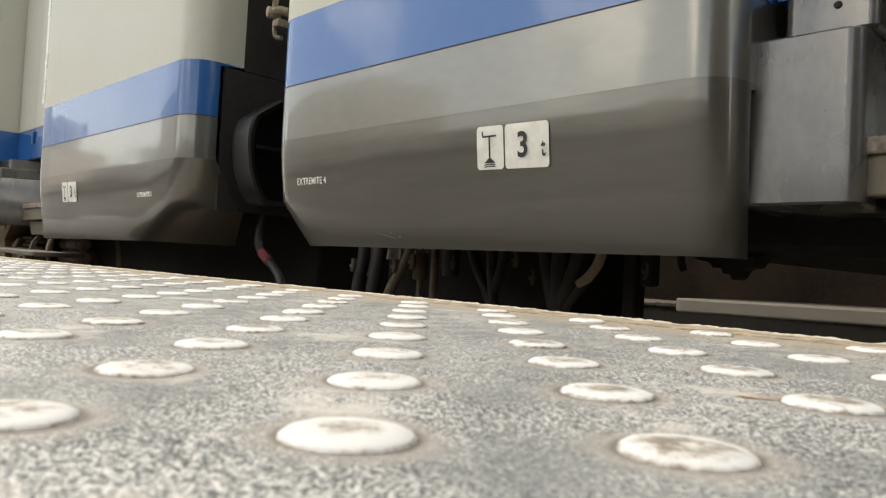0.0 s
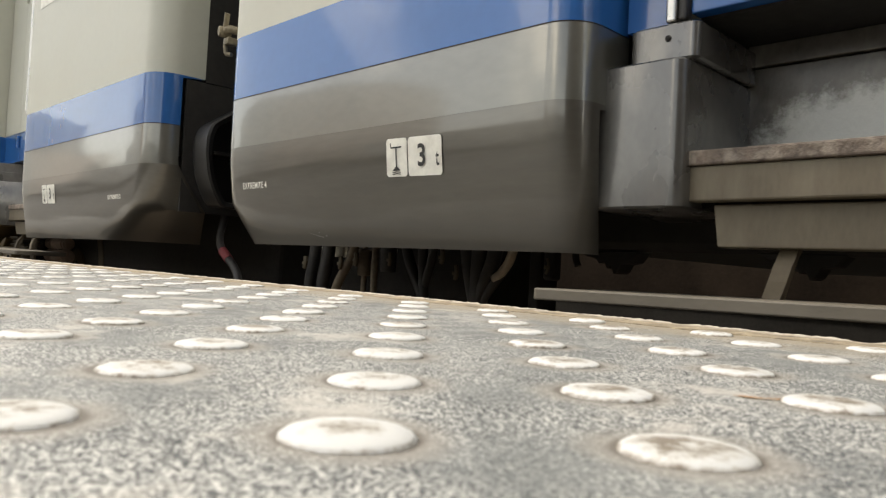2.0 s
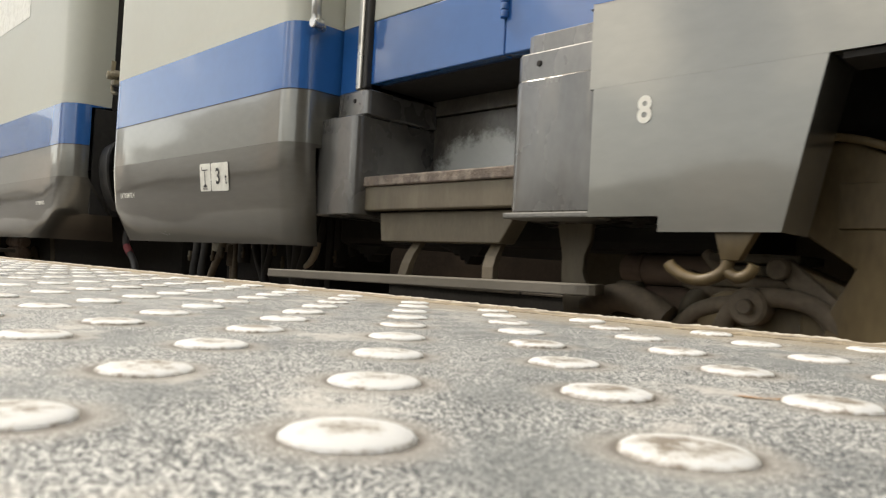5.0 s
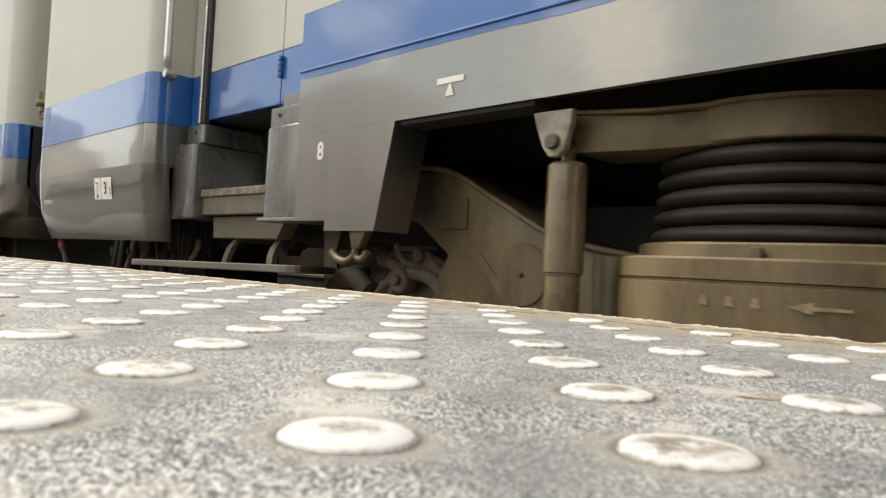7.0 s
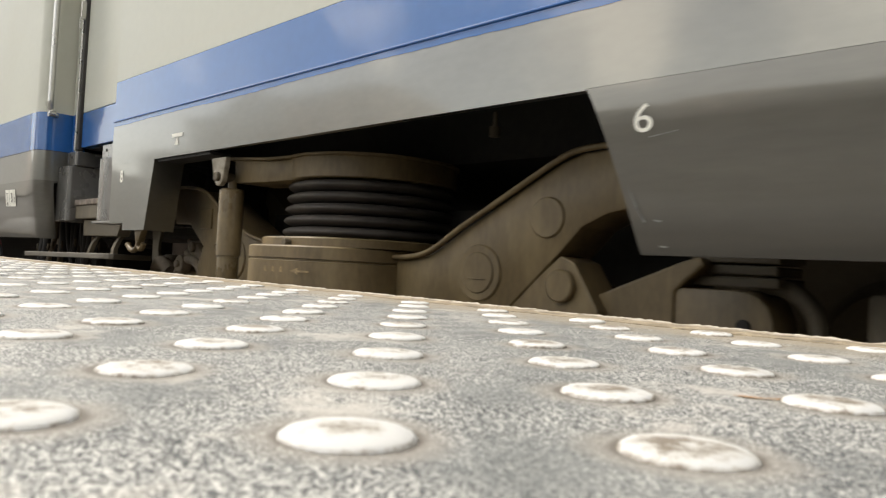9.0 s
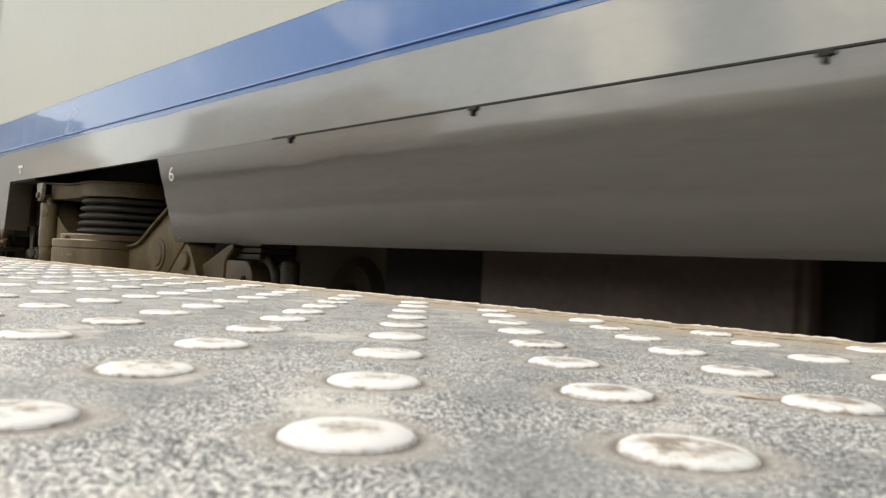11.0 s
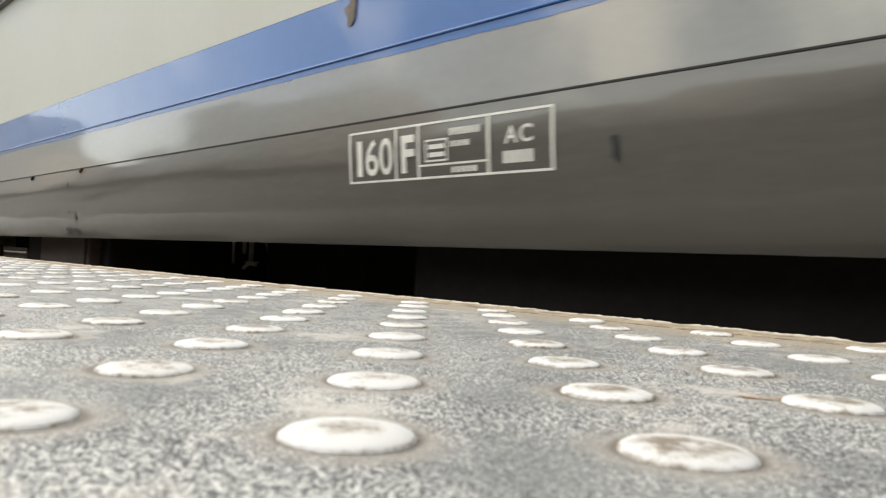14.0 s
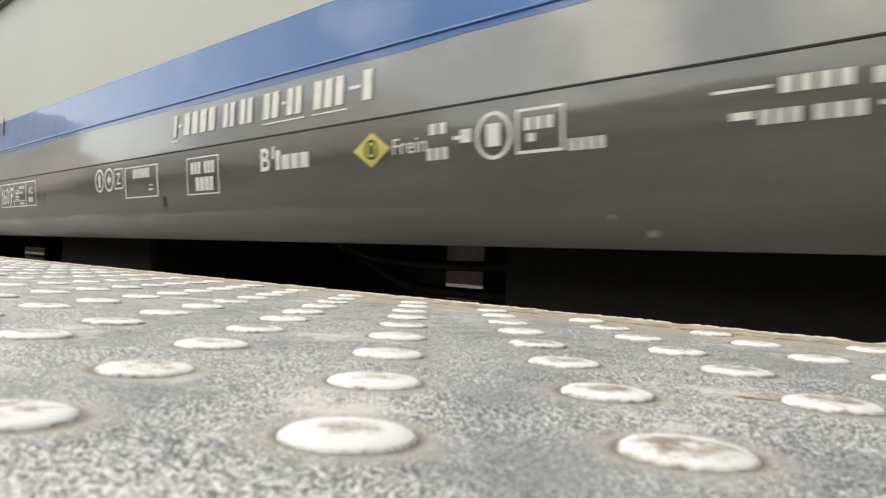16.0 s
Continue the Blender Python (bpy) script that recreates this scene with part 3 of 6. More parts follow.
def frame_quads(x0, x1, z0, z1, w=0.005, wx=None):
    wx = wx or w
    return [(x0, x1, z0, z0 + w), (x0, x1, z1 - w, z1), (x0, x0 + wx, z0 + w, z1 - w), (x1 - wx, x1, z0 + w, z1 - w)]


def lettering(name, text, x, z, height, width, mat, parent, lift=0.0018, bold=0.0, flat=None):
    """Letters in the built-in font, fitted to a height and width, bent to the coach's side."""
    cu = bpy.data.curves.new(name, "FONT")
    cu.body = text
    cu.offset = bold
    ob = bpy.data.objects.new(name, cu)
    me = bpy.data.meshes.new_from_object(ob)
    bpy.data.objects.remove(ob)
    co = np.array([v.co[:] for v in me.vertices])
    lo, hi = co.min(0), co.max(0)
    bm = bmesh.new()
    bm.from_mesh(me)
    bpy.data.meshes.remove(me)
    for v in bm.verts:
        u, w = (v.co.x - lo[0]) / (hi[0] - lo[0]), (v.co.y - lo[1]) / (hi[1] - lo[1])
        px, pz = x + (u if MIRROR[0] is None else 1 - u) * width, z + w * height
        v.co = (px, skirt_y(pz) - lift if flat is None else flat, pz)
    if MIRROR[0] is not None:
        bmesh.ops.reverse_faces(bm, faces=bm.faces)
    return part(name, bm, mat, parent)


# ---------------------------------------------------------------- platform, track and surroundings
EDGE = 0.69
STRIP = 0.608


def ripple(x, y):
    return 0.0009 * noise.noise(Vector((x * 9, y * 9, 0))) + 0.0005 * noise.noise(Vector((x * 60, y * 60, 3)))


def build_platform():
    bm = bmesh.new()
    # near part in a fine grid, the rest plain
    nx, ny = 260, 130
    gx0, gx1, gy0 = -1.9, 0.4, -0.012
    vs = [[bm.verts.new((gx0 + (gx1 - gx0) * i / nx, gy0 + (STRIP - gy0) * j / ny, ripple(gx0 + (gx1 - gx0) * i / nx, gy0 + (STRIP - gy0) * j / ny))) for i in range(nx + 1)] for j in range(ny + 1)]
    for j in range(ny):
        for i in range(nx):
            bm.faces.new((vs[j][i], vs[j][i + 1], vs[j + 1][i + 1], vs[j + 1][i]))
    for x0, x1, y0, y1 in ((-90, gx0, gy0, STRIP), (gx1, 60, gy0, STRIP)):
        q = [bm.verts.new(p) for p in ((x0, y0, 0), (x1, y0, 0), (x1, y1, 0), (x0, y1, 0))]
        bm.faces.new(q)
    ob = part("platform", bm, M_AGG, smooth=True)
    tagged(ob, "grey stone-chip platform surface with raised white studs", "platform", kind="structure")
    bm = bmesh.new()
    box(bm, -90, 60, -9.0, gy0 - 0.002, -0.08, -0.001)
    part("asphalt", bm, M_ASPH, ob, "dark asphalt behind the studded strip")
    bm = bmesh.new()
    box(bm, -90, 60, -9.0, EDGE - 0.02, -1.3, -0.09)
    part("platform_wall", bm, M_CONC, ob, "stained concrete platform wall")
    # worn edge stones, each about a metre long, with an uneven arris
    rnd = random.Random(5)
    x = -30.0
    while x < 8.0:
        x1 = x + 1.0
        bm = bmesh.new()
        n = 300 if -4 < x < 0.5 else 40
        rows = []
        for i in range(n + 1):
            px = x + 0.002 + (x1 - x - 0.004) * i / n
            chip = max(0.0, noise.noise(Vector((px * 31, 2, 1))) - 0.12)
            e = EDGE - 0.005 * abs(noise.noise(Vector((px * 14, 2, 1)))) - 0.012 * chip - 0.004 * rnd.random()
            d = 0.0011 * noise.noise(Vector((px * 22, 7, 1))) + 0.0011 * noise.noise(Vector((px * 140, 5, 2))) - 0.006 * chip + 0.0009 * rnd.uniform(-1, 1)
            g = 0.0014 * noise.noise(Vector((px * 60, 9, 4)))
            rows.append([bm.verts.new((px, y, z)) for y, z in ((STRIP, -0.09), (STRIP, 0.0005), (STRIP + 0.05, 0.001 + g), (e - 0.012, d * 0.6 + 0.001), (e - 0.003, d - 0.003), (e, -0.015), (EDGE, -0.09))])
        for a, b in zip(rows, rows[1:]):
            for k in range(6):
                bm.faces.new((a[k], b[k], b[k + 1], a[k + 1]))
        bm.faces.new(rows[0])
        bm.faces.new(rows[-1][::-1])
        bmesh.ops.recalc_face_normals(bm, faces=bm.faces)
        part("edge_stone", bm, M_NOSE, ob)
        x = x1
    return ob


PLATFORM = build_platform()


def build_ground():
    bm = bmesh.new()
    n = 40
    vs = [[bm.verts.new((-200 + 300 * i / n, EDGE - 0.02 + (7.2 - EDGE) * j / 8, -0.80 + 0.03 * noise.noise(Vector((i * 3.1, j * 2.3, 0))))) for i in range(n + 1)] for j in range(9)]
    for j in range(8):
        for i in range(n):
            bm.faces.new((vs[j][i], vs[j][i + 1], vs[j + 1][i + 1], vs[j + 1][i]))
    tagged(part("track_bed", bm, M_BALL), "brown ballast track bed below the platform", "ballast", kind="structure")
    bm = bmesh.new()
    q = [bm.verts.new(p) for p in ((-3000, -3000, -1.3), (3000, -3000, -1.3), (3000, 3000, -1.3), (-3000, 3000, -1.3))]
    bm.faces.new(q)
    tagged(part("ground", bm, M_BALL), "brown earth and ballast ground out to the horizon", "ground", kind="structure")
    for y in (1.76, 3.20):
        bm = bmesh.new()
        prism_yz(bm, [(y - 0.07, -0.72), (y + 0.07, -0.72), (y + 0.07, -0.70), (y + 0.012, -0.68), (y + 0.012, -0.59), (y + 0.035, -0.58), (y + 0.035, -0.55), (y - 0.035, -0.55), (y - 0.035, -0.58), (y - 0.012, -0.59), (y - 0.012, -0.68), (y - 0.07, -0.70)], -120, 60)
        tagged(part("rail", bm, M_RAIL), "rust-brown steel running rail on the ballast", "rail", group="running rails")
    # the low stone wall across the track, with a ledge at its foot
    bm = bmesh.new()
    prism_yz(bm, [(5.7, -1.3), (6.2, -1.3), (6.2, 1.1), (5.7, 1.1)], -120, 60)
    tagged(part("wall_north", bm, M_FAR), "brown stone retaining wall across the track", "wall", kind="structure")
    # The kerb's face is coloured black for the train's shadow falling on it.
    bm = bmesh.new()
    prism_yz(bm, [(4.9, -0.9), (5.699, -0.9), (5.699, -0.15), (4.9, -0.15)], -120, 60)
    kerb = tagged(part("far_kerb", bm, M_DARK), "kerb with shadow in its black face colour and a pale worn top, across the track", "kerb", kind="structure")
    bm = bmesh.new()
    rnd = random.Random(4)
    x = -60.0
    while x < 30.0:
        w = rnd.uniform(0.8, 1.3)
        box(bm, x + 0.006, x + w - 0.006, 4.885 + rnd.uniform(-0.006, 0.006), 5.695, -0.149, -0.118 + rnd.uniform(-0.006, 0.006), 0.006, 1)
        x += w
    part("coping", bm, M_COPE, kerb, "worn pale coping stones")


build_ground()


def build_station():
    """The station front behind the camera, which the coach's paint mirrors."""
    st = tagged(new("station_building"), "rose and grey rendered station front behind the platform", "building")
    st.location = (0, -24.0, -1.3)
    bays = [(-260, -120, M_MID, 32.0), (-120, -97, M_MID, 17.0), (-97, -89, M_PLAST, 12.0), (-89, -77, M_MID, 4.0), (-77, -71, M_MID, 8.6), (-71, -65, M_MID, 6.0), (-65, -56, M_PALE, 9.6), (-56, -42, M_PALE, 12.0), (-42, -32.5, M_PLAST, 11.6), (-32.5, -26, M_PALE, 4.6), (-26, -13.4, M_MID, 5.0), (-13.4, -10.4, M_PLAST, 5.6), (-10.4, 20.0, M_MID, 4.8), (20.0, 90.0, M_MID, 6.0)]
    for x0, x1, mat, hgt in bays:
        bm = bmesh.new()
        box(bm, x0, x1 - 0.004, -6.0, 0.0, 0.0, hgt)
        part("wall", bm, mat, st)
        # Added dark strip for shade at the foot of the unseen wall.
        bm = bmesh.new()
        box(bm, x0, x1 - 0.004, 0.001, 0.06, 0.0, 2.1)
        part("wall_foot_shade", bm, M_FAR, st, "dark strip standing in for shade at the wall foot")
        bm = bmesh.new()
        box(bm, x0, x1 - 0.004, -6.3, 0.25, hgt, hgt + 0.12)
        part("roof", bm, M_TILE, st)
        k = max(2, int(round((x1 - x0) / 3.4)))
        if x0 < -130 or mat is M_TILE:
            continue
        step = (x1 - x0) / k
        z = 2.4
        while z + 2.4 < hgt:
            for i in range(k):
                bm = bmesh.new()
                cx = x0 + step * (i + 0.5)
                box(bm, cx - step * 0.17, cx + step * 0.17, -0.02, 0.03, z, z + 1.9)
                part("window", bm, M_GLASS, st)
            z += 3.3


build_station()


def build_light_blocker():
    """An unseen block added further along the platform; it keeps the light off that side."""
    sh = tagged(new("light_blocker"), "unseen dark block added on the platform to hold light back", "building")
    sh.location = (20.0, -5.0, 0.0)
    bm = bmesh.new()
    box(bm, -14.5, 30.0, -4.0, 3.0, 0.0, 4.6)
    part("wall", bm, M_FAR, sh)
    bm = bmesh.new()
    prism_yz(bm, [(-4.4, 4.6), (3.4, 4.6), (-0.5, 6.6)], -14.8, 30.3)
    part("roof", bm, M_TILE, sh)


build_light_blocker()


# ---------------------------------------------------------------- the coaches
def plan_path(xe, xf, inset, y_in, z, r=0.10):
    """The end bay in plan: in from the end wall, round the outer corner, along the side, and round into the door recess."""
    pts = [(xe - r, y_in)] if z > 0.69 else [(xe - r, 1.08 + inset + r + 0.004)]
    for k in range(9):
        a = math.pi / 2 * k / 8
        pts.append((xe - r * math.cos(a), 1.08 + inset + r - r * math.sin(a)))
    q = 0.075 if z > 0.37 else 0.069 + 0.006 * (z - 0.083) / 0.287
    m = 10
    for k in range(1, m):
        pts.append((xe + (xf - xe) * k / m, 1.08 + inset))
    for k in range(9):
        a = math.pi / 2 * k / 8
        pts.append((xf + q * math.sin(a), 1.08 + inset + q - q * math.cos(a)))
    pts.append((xf + q, 1.25 if z > 0.365 else 1.08 + inset + q + 0.004))
    return pts


def end_bay(coach, end_x, flat_x, r=0.10, round_foot=0.0):
    levels = {"end_wall_upper": ([0.7, 1.2, 1.8, 2.35], M_WHITE, "cream painted end bay of the side wall"),
              "blue_band_end": ([0.514, 0.56, 0.64, 0.689, 0.7], M_BLUE, "glossy blue stripe"),
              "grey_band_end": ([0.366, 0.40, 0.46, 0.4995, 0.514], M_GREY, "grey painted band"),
              "end_skirt": ([0.083, 0.095, 0.11, 0.13, 0.15, 0.17, 0.187, 0.202, 0.23, 0.26, 0.29, 0.31, 0.325, 0.335, 0.345, 0.355, 0.366], M_SKIRT, "glossy grey skirt panel with a cut-off lower corner")}
    made = {}
    for name, (zs, mat, label) in levels.items():
        bm = bmesh.new()
        rows = []
        for z in zs:
            inset = skirt_y(z) - 1.08
            xe = end_x + ((0.118 if round_foot == 0 else 0.20) * (0.202 - z) / 0.119 if z < 0.202 else 0.0)
            xe += round_foot * min(1.0, (0.37 - z) / 0.287) if z < 0.37 else 0.0
            pts = plan_path(xe, flat_x, inset + (0.0006 if name == "end_skirt" else 0.0), 1.27, z, r + (round_foot * min(1.0, (0.37 - z) / 0.287) if z < 0.37 else 0.0))
            rows.append([bm.verts.new((x, y, z)) for x, y in pts])
        for a, b in zip(rows, rows[1:]):
            for k in range(len(a) - 1):
                bm.faces.new((a[k], a[k + 1], b[k + 1], b[k]))
        made[name] = part(name, bm, mat, coach, label, smooth=True)
    # the dark lip where the blue sheet laps over the grey
    bm = bmesh.new()
    lip = plan_path(end_x, flat_x, -0.0012, 1.27, 0.514, r)
    rows = [[bm.verts.new((x, y, z)) for x, y in lip] for z in (0.5112, 0.5138)]
    for k in range(len(lip) - 1):
        bm.faces.new((rows[0][k], rows[0][k + 1], rows[1][k + 1], rows[1][k]))
    part("band_joint", bm, M_DARK, made["blue_band_end"], "thin dark joint under the stripe")
    bm = bmesh.new()
    box(bm, end_x - 0.098, end_x + 0.05, 1.551, 3.7, 0.26, 3.2)
    part("end_wall", bm, M_DARK, coach, "sooty dark end wall")
    bm = bmesh.new()
    prism_xz(bm, [(end_x - 0.099, 0.2), (end_x - 0.099, 0.689), (end_x - 0.088, 0.689), (end_x - 0.088, 0.2)], 1.20, 1.552)
    prism_xz(bm, [(end_x - 0.099, 0.692), (end_x - 0.099, 2.35), (end_x - 0.088, 2.35), (end_x - 0.088, 0.692)], 1.272, 1.552)
    part("end_return", bm, M_DARK, coach)
    return made["end_skirt"]


def step_bay(coach):
    # door recess
    bm = bmesh.new()
    box(bm, -0.47, -0.382, 1.225, 1.26, 0.7, 2.35)
    part("door_pillar", bm, M_WHITE, coach)
    bm = bmesh.new()
    box(bm, -0.47, -0.382, 1.225, 1.26, 0.514, 0.699)
    part("door_pillar_foot", bm, M_BLUE, coach, "blue foot of the door pillar")
    bm = bmesh.new()
    box(bm, -0.381, -0.362, 1.205, 1.24, 0.512, 2.3, 0.004)
    part("door_post", bm, M_STEEL, coach, "steel door post")
    bm = bmesh.new()
    box(bm, -0.361, -0.345, 1.212, 1.24, 0.515, 2.3, 0.005)
    part("door_seal", bm, M_RUB, coach, "black rubber door seal")
    for x0, x1 in ((-0.343, 0.1265), (0.1295, 0.43)):
        leaf = bmesh.new()
        box(leaf, x0, x1, 1.228, 1.262, 0.7, 2.3, 0.003)
        leaf = part("door_leaf", leaf, M_WHITE, coach, "cream folding door leaf with a blue foot")
        bm = bmesh.new()
        box(bm, x0, x1, 1.228, 1.262, 0.528, 0.699, 0.003)
        part("door_foot", bm, M_BLUE, leaf, "blue painted foot of the door")
    bm = bmesh.new()
    box(bm, 0.44, 0.4615, 1.101, 1.27, 0.7, 2.35)
    part("door_jamb", bm, M_WHITE, coach)
    bm = bmesh.new()
    box(bm, 0.44, 0.4615, 1.101, 1.27, 0.526, 0.699)
    part("jamb_foot", bm, M_BLUE, coach, "blue foot of the door jamb")
    for z in (0.645, 1.5):
        bm = bmesh.new()
        for k in range(4):
            lathe(bm, 0.128, 1.222, [(0.009, z - 0.034 + k * 0.0175), (0.0095, z - 0.032 + k * 0.0175), (0.0095, z - 0.020 + k * 0.0175), (0.009, z - 0.0185 + k * 0.0175)], 16)
        part("door_hinge", bm, M_BLUE if z < 0.7 else M_WHITE, coach, smooth=True)
    bm = bmesh.new()
    box(bm, -0.36, -0.345, 1.19, 1.213, 1.15, 1.24, 0.003)
    box(bm, -0.352, -0.346, 1.185, 1.20, 1.10, 1.16, 0.002)
    part("door_catch", bm, M_STEEL, coach)
    # grab rail on the corner
    bm = bmesh.new()
    tube(bm, [(-0.452, 1.118, 0.692), (-0.452, 1.116, 0.71), (-0.446, 1.11, 0.74), (-0.446, 1.11, 0.80), (-0.446, 1.11, 1.1), (-0.446, 1.11, 1.6)], 0.0138)
    tube(bm, [(-0.452, 1.114, 0.694), (-0.458, 1.126, 0.684), (-0.470, 1.150, 0.684)], 0.012)
    disc_y(bm, -0.455, 0.688, 0.016, 1.105, 1.135, 16, 0.003)
    part("grab_rail", bm, M_STEEL, coach, "bright steel grab rail", smooth=True)
    # step well: left housing
    body = bmesh.new()
    rbox(body, -0.515, -0.325, 1.178, 1.56, 0.170, 0.438, 0.026)
    part("step_housing", body, M_BOX, coach, "scuffed dark grey step housing", smooth=True)
    bm = bmesh.new()
    rbox(bm, -0.45, -0.314, 1.20, 1.465, 0.4385, 0.508, 0.015)
    cap = part("housing_cap", bm, M_BOX, coach, smooth=True)
    bm = bmesh.new()
    disc_y(bm, -0.37, 0.480, 0.006, 1.197, 1.203, 12, 0.001)
    part("bolt", bm, M_DARK, cap)
    # right housing
    bm = bmesh.new()
    corner = [(0.262 + 0.030 - 0.030 * math.sin(radians(a)) + 0.004, 1.098 + 0.030 - 0.030 * math.cos(radians(a))) for a in (62, 50, 38, 26, 13, 0)]
    plan_box(bm, [(0.070, 1.48)] + corner + [(0.4415, 1.098), (0.4555, 1.103), (0.4615, 1.118), (0.4615, 1.50), (0.10, 1.50)], 0.158, 0.415)
    part("step_housing", bm, M_BOX, coach, "scuffed grey step housing", smooth=True)
    bm = bmesh.new()
    plan_box(bm, [(0.082, 1.48), (0.266, 1.128), (0.271, 1.115), (0.281, 1.108), (0.462, 1.108), (0.462, 1.50), (0.11, 1.50)], 0.4155, 0.472)
    cap = part("housing_cap", bm, M_BOX, coach)
    bm = bmesh.new()
    disc_y(bm, 0.325, 0.448, 0.006, 1.105, 1.112, 12, 0.001)
    part("bolt", bm, M_DARK, cap)
    bm = bmesh.new()
    plan_box(bm, [(0.086, 1.48), (0.262, 1.155), (0.275, 1.15), (0.45, 1.15), (0.45, 1.50), (0.11, 1.50)], 0.4725, 0.523, 0.001)
    part("well_side", bm, M_BOX, coach, "dark grey side of the step well")
    bm = bmesh.new()
    box(bm, 0.270, 0.47, 1.085, 1.16, 0.146, 0.157, 0.003)
    part("housing_ledge", bm, M_BOARD, coach)
    # back plates and roof of the well
    bm = bmesh.new()
    box(bm, -0.33, 0.10, 1.46, 1.48, 0.25, 0.475, 0.002)
    part("step_back_plate", bm, M_BACK, coach, "scraped dark plate behind the step")
    bm = bmesh.new()
    box(bm, -0.33, 0.10, 1.452, 1.49, 0.478, 0.522, 0.003)
    part("step_back_rail", bm, M_BACK, coach)
    bm = bmesh.new()
    box(bm, -0.34, 0.46, 1.262, 1.58, 0.524, 0.54)
    part("well_soffit", bm, M_DARK, coach)
    # upper step
    step = bmesh.new()
    box(step, -0.341, 0.196, 1.21, 1.46, 0.247, 0.274, 0.004)
    step = part("upper_step", step, M_TREAD, coach, "worn brown step tread")
    bm = bmesh.new()
    box(bm, -0.336, 0.196, 1.217, 1.25, 0.184, 0.2465, 0.004)
    part("riser", bm, M_STEPI, step)
    bm = bmesh.new()
    prism_xz(bm, [(-0.293, 0.180), (0.180, 0.180), (0.128, 0.105), (-0.283, 0.105)], 1.245, 1.30, 0.003)
    part("step_carrier", bm, M_STEPI, step)
    # footboard and its hangers
    board = bmesh.new()
    tmp = bmesh.new()
    prism_tmp = [(-0.552, 1.078), (-0.542, 1.068), (0.430, 1.068), (0.457, 1.074), (0.475, 1.088), (0.478, 1.105), (0.372, 1.30), (-0.548, 1.31)]
    a = [tmp.verts.new((x, y, -0.006 + 0.0125 * (x + 0.55))) for x, y in prism_tmp]
    b = [tmp.verts.new((x, y, 0.0155 + 0.0125 * (x + 0.55))) for x, y in prism_tmp]
    tmp.faces.new(a[::-1])
    tmp.faces.new(b)
    for i in range(8):
        tmp.faces.new((a[i], a[(i + 1) % 8], b[(i + 1) % 8], b[i]))
    bmesh.ops.recalc_face_normals(tmp, faces=tmp.faces)
    bmesh.ops.bevel(tmp, geom=list(tmp.edges), offset=0.003, segments=2, affect="EDGES", profile=0.5)
    merge(board, tmp)
    board = part("footboard", board, M_FOOT, coach, "grey footboard on bent hangers")
    for x, w, lean in ((-0.200, 0.030, 0.016), (0.090, 0.032, -0.008)):
        bm = bmesh.new()
        prism_yz(bm, [(1.235, 0.016), (1.255, 0.016), (1.258, 0.05), (1.275, 0.09), (1.292, 0.108), (1.274, 0.108), (1.250, 0.075), (1.240, 0.05)], x, x + w)
        for v in bm.verts:
            v.co.x += lean * max(0.0, (v.co.z - 0.016) / 0.09) ** 0.6
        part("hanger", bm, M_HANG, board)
    # drop bracket with a wavy edge, and the brown cylinders behind it
    bm = bmesh.new()
    prism_xz(bm, [(0.195, 0.16), (0.290, 0.16), (0.287, 0.12), (0.272, 0.085), (0.270, 0.05), (0.283, 0.02), (0.285, -0.02), (0.270, -0.05), (0.262, -0.12), (0.262, -0.25), (0.222, -0.25), (0.222, -0.04), (0.212, 0.02), (0.210, 0.09)], 1.37, 1.385, 0.003)
    part("drop_bracket", bm, M_STEPI, coach, "dusty brown drop bracket")
    for z, r in ((0.066, 0.036), (-0.012, 0.040)):
        bm = bmesh.new()
        tube(bm, [(0.262, 1.58, z), (0.30, 1.58, z), (0.42, 1.58, z), (0.62, 1.58, z)], r, 20)
        tube(bm, [(0.252, 1.58, z), (0.262, 1.58, z)], r * 0.8, 20)
        for x in (0.30, 0.50):
            tube(bm, [(x, 1.58, z), (x + 0.012, 1.58, z)], r + 0.004, 20)
        part("brake_cylinder", bm, M_CYL, coach, "brown dusty brake cylinder", smooth=True)


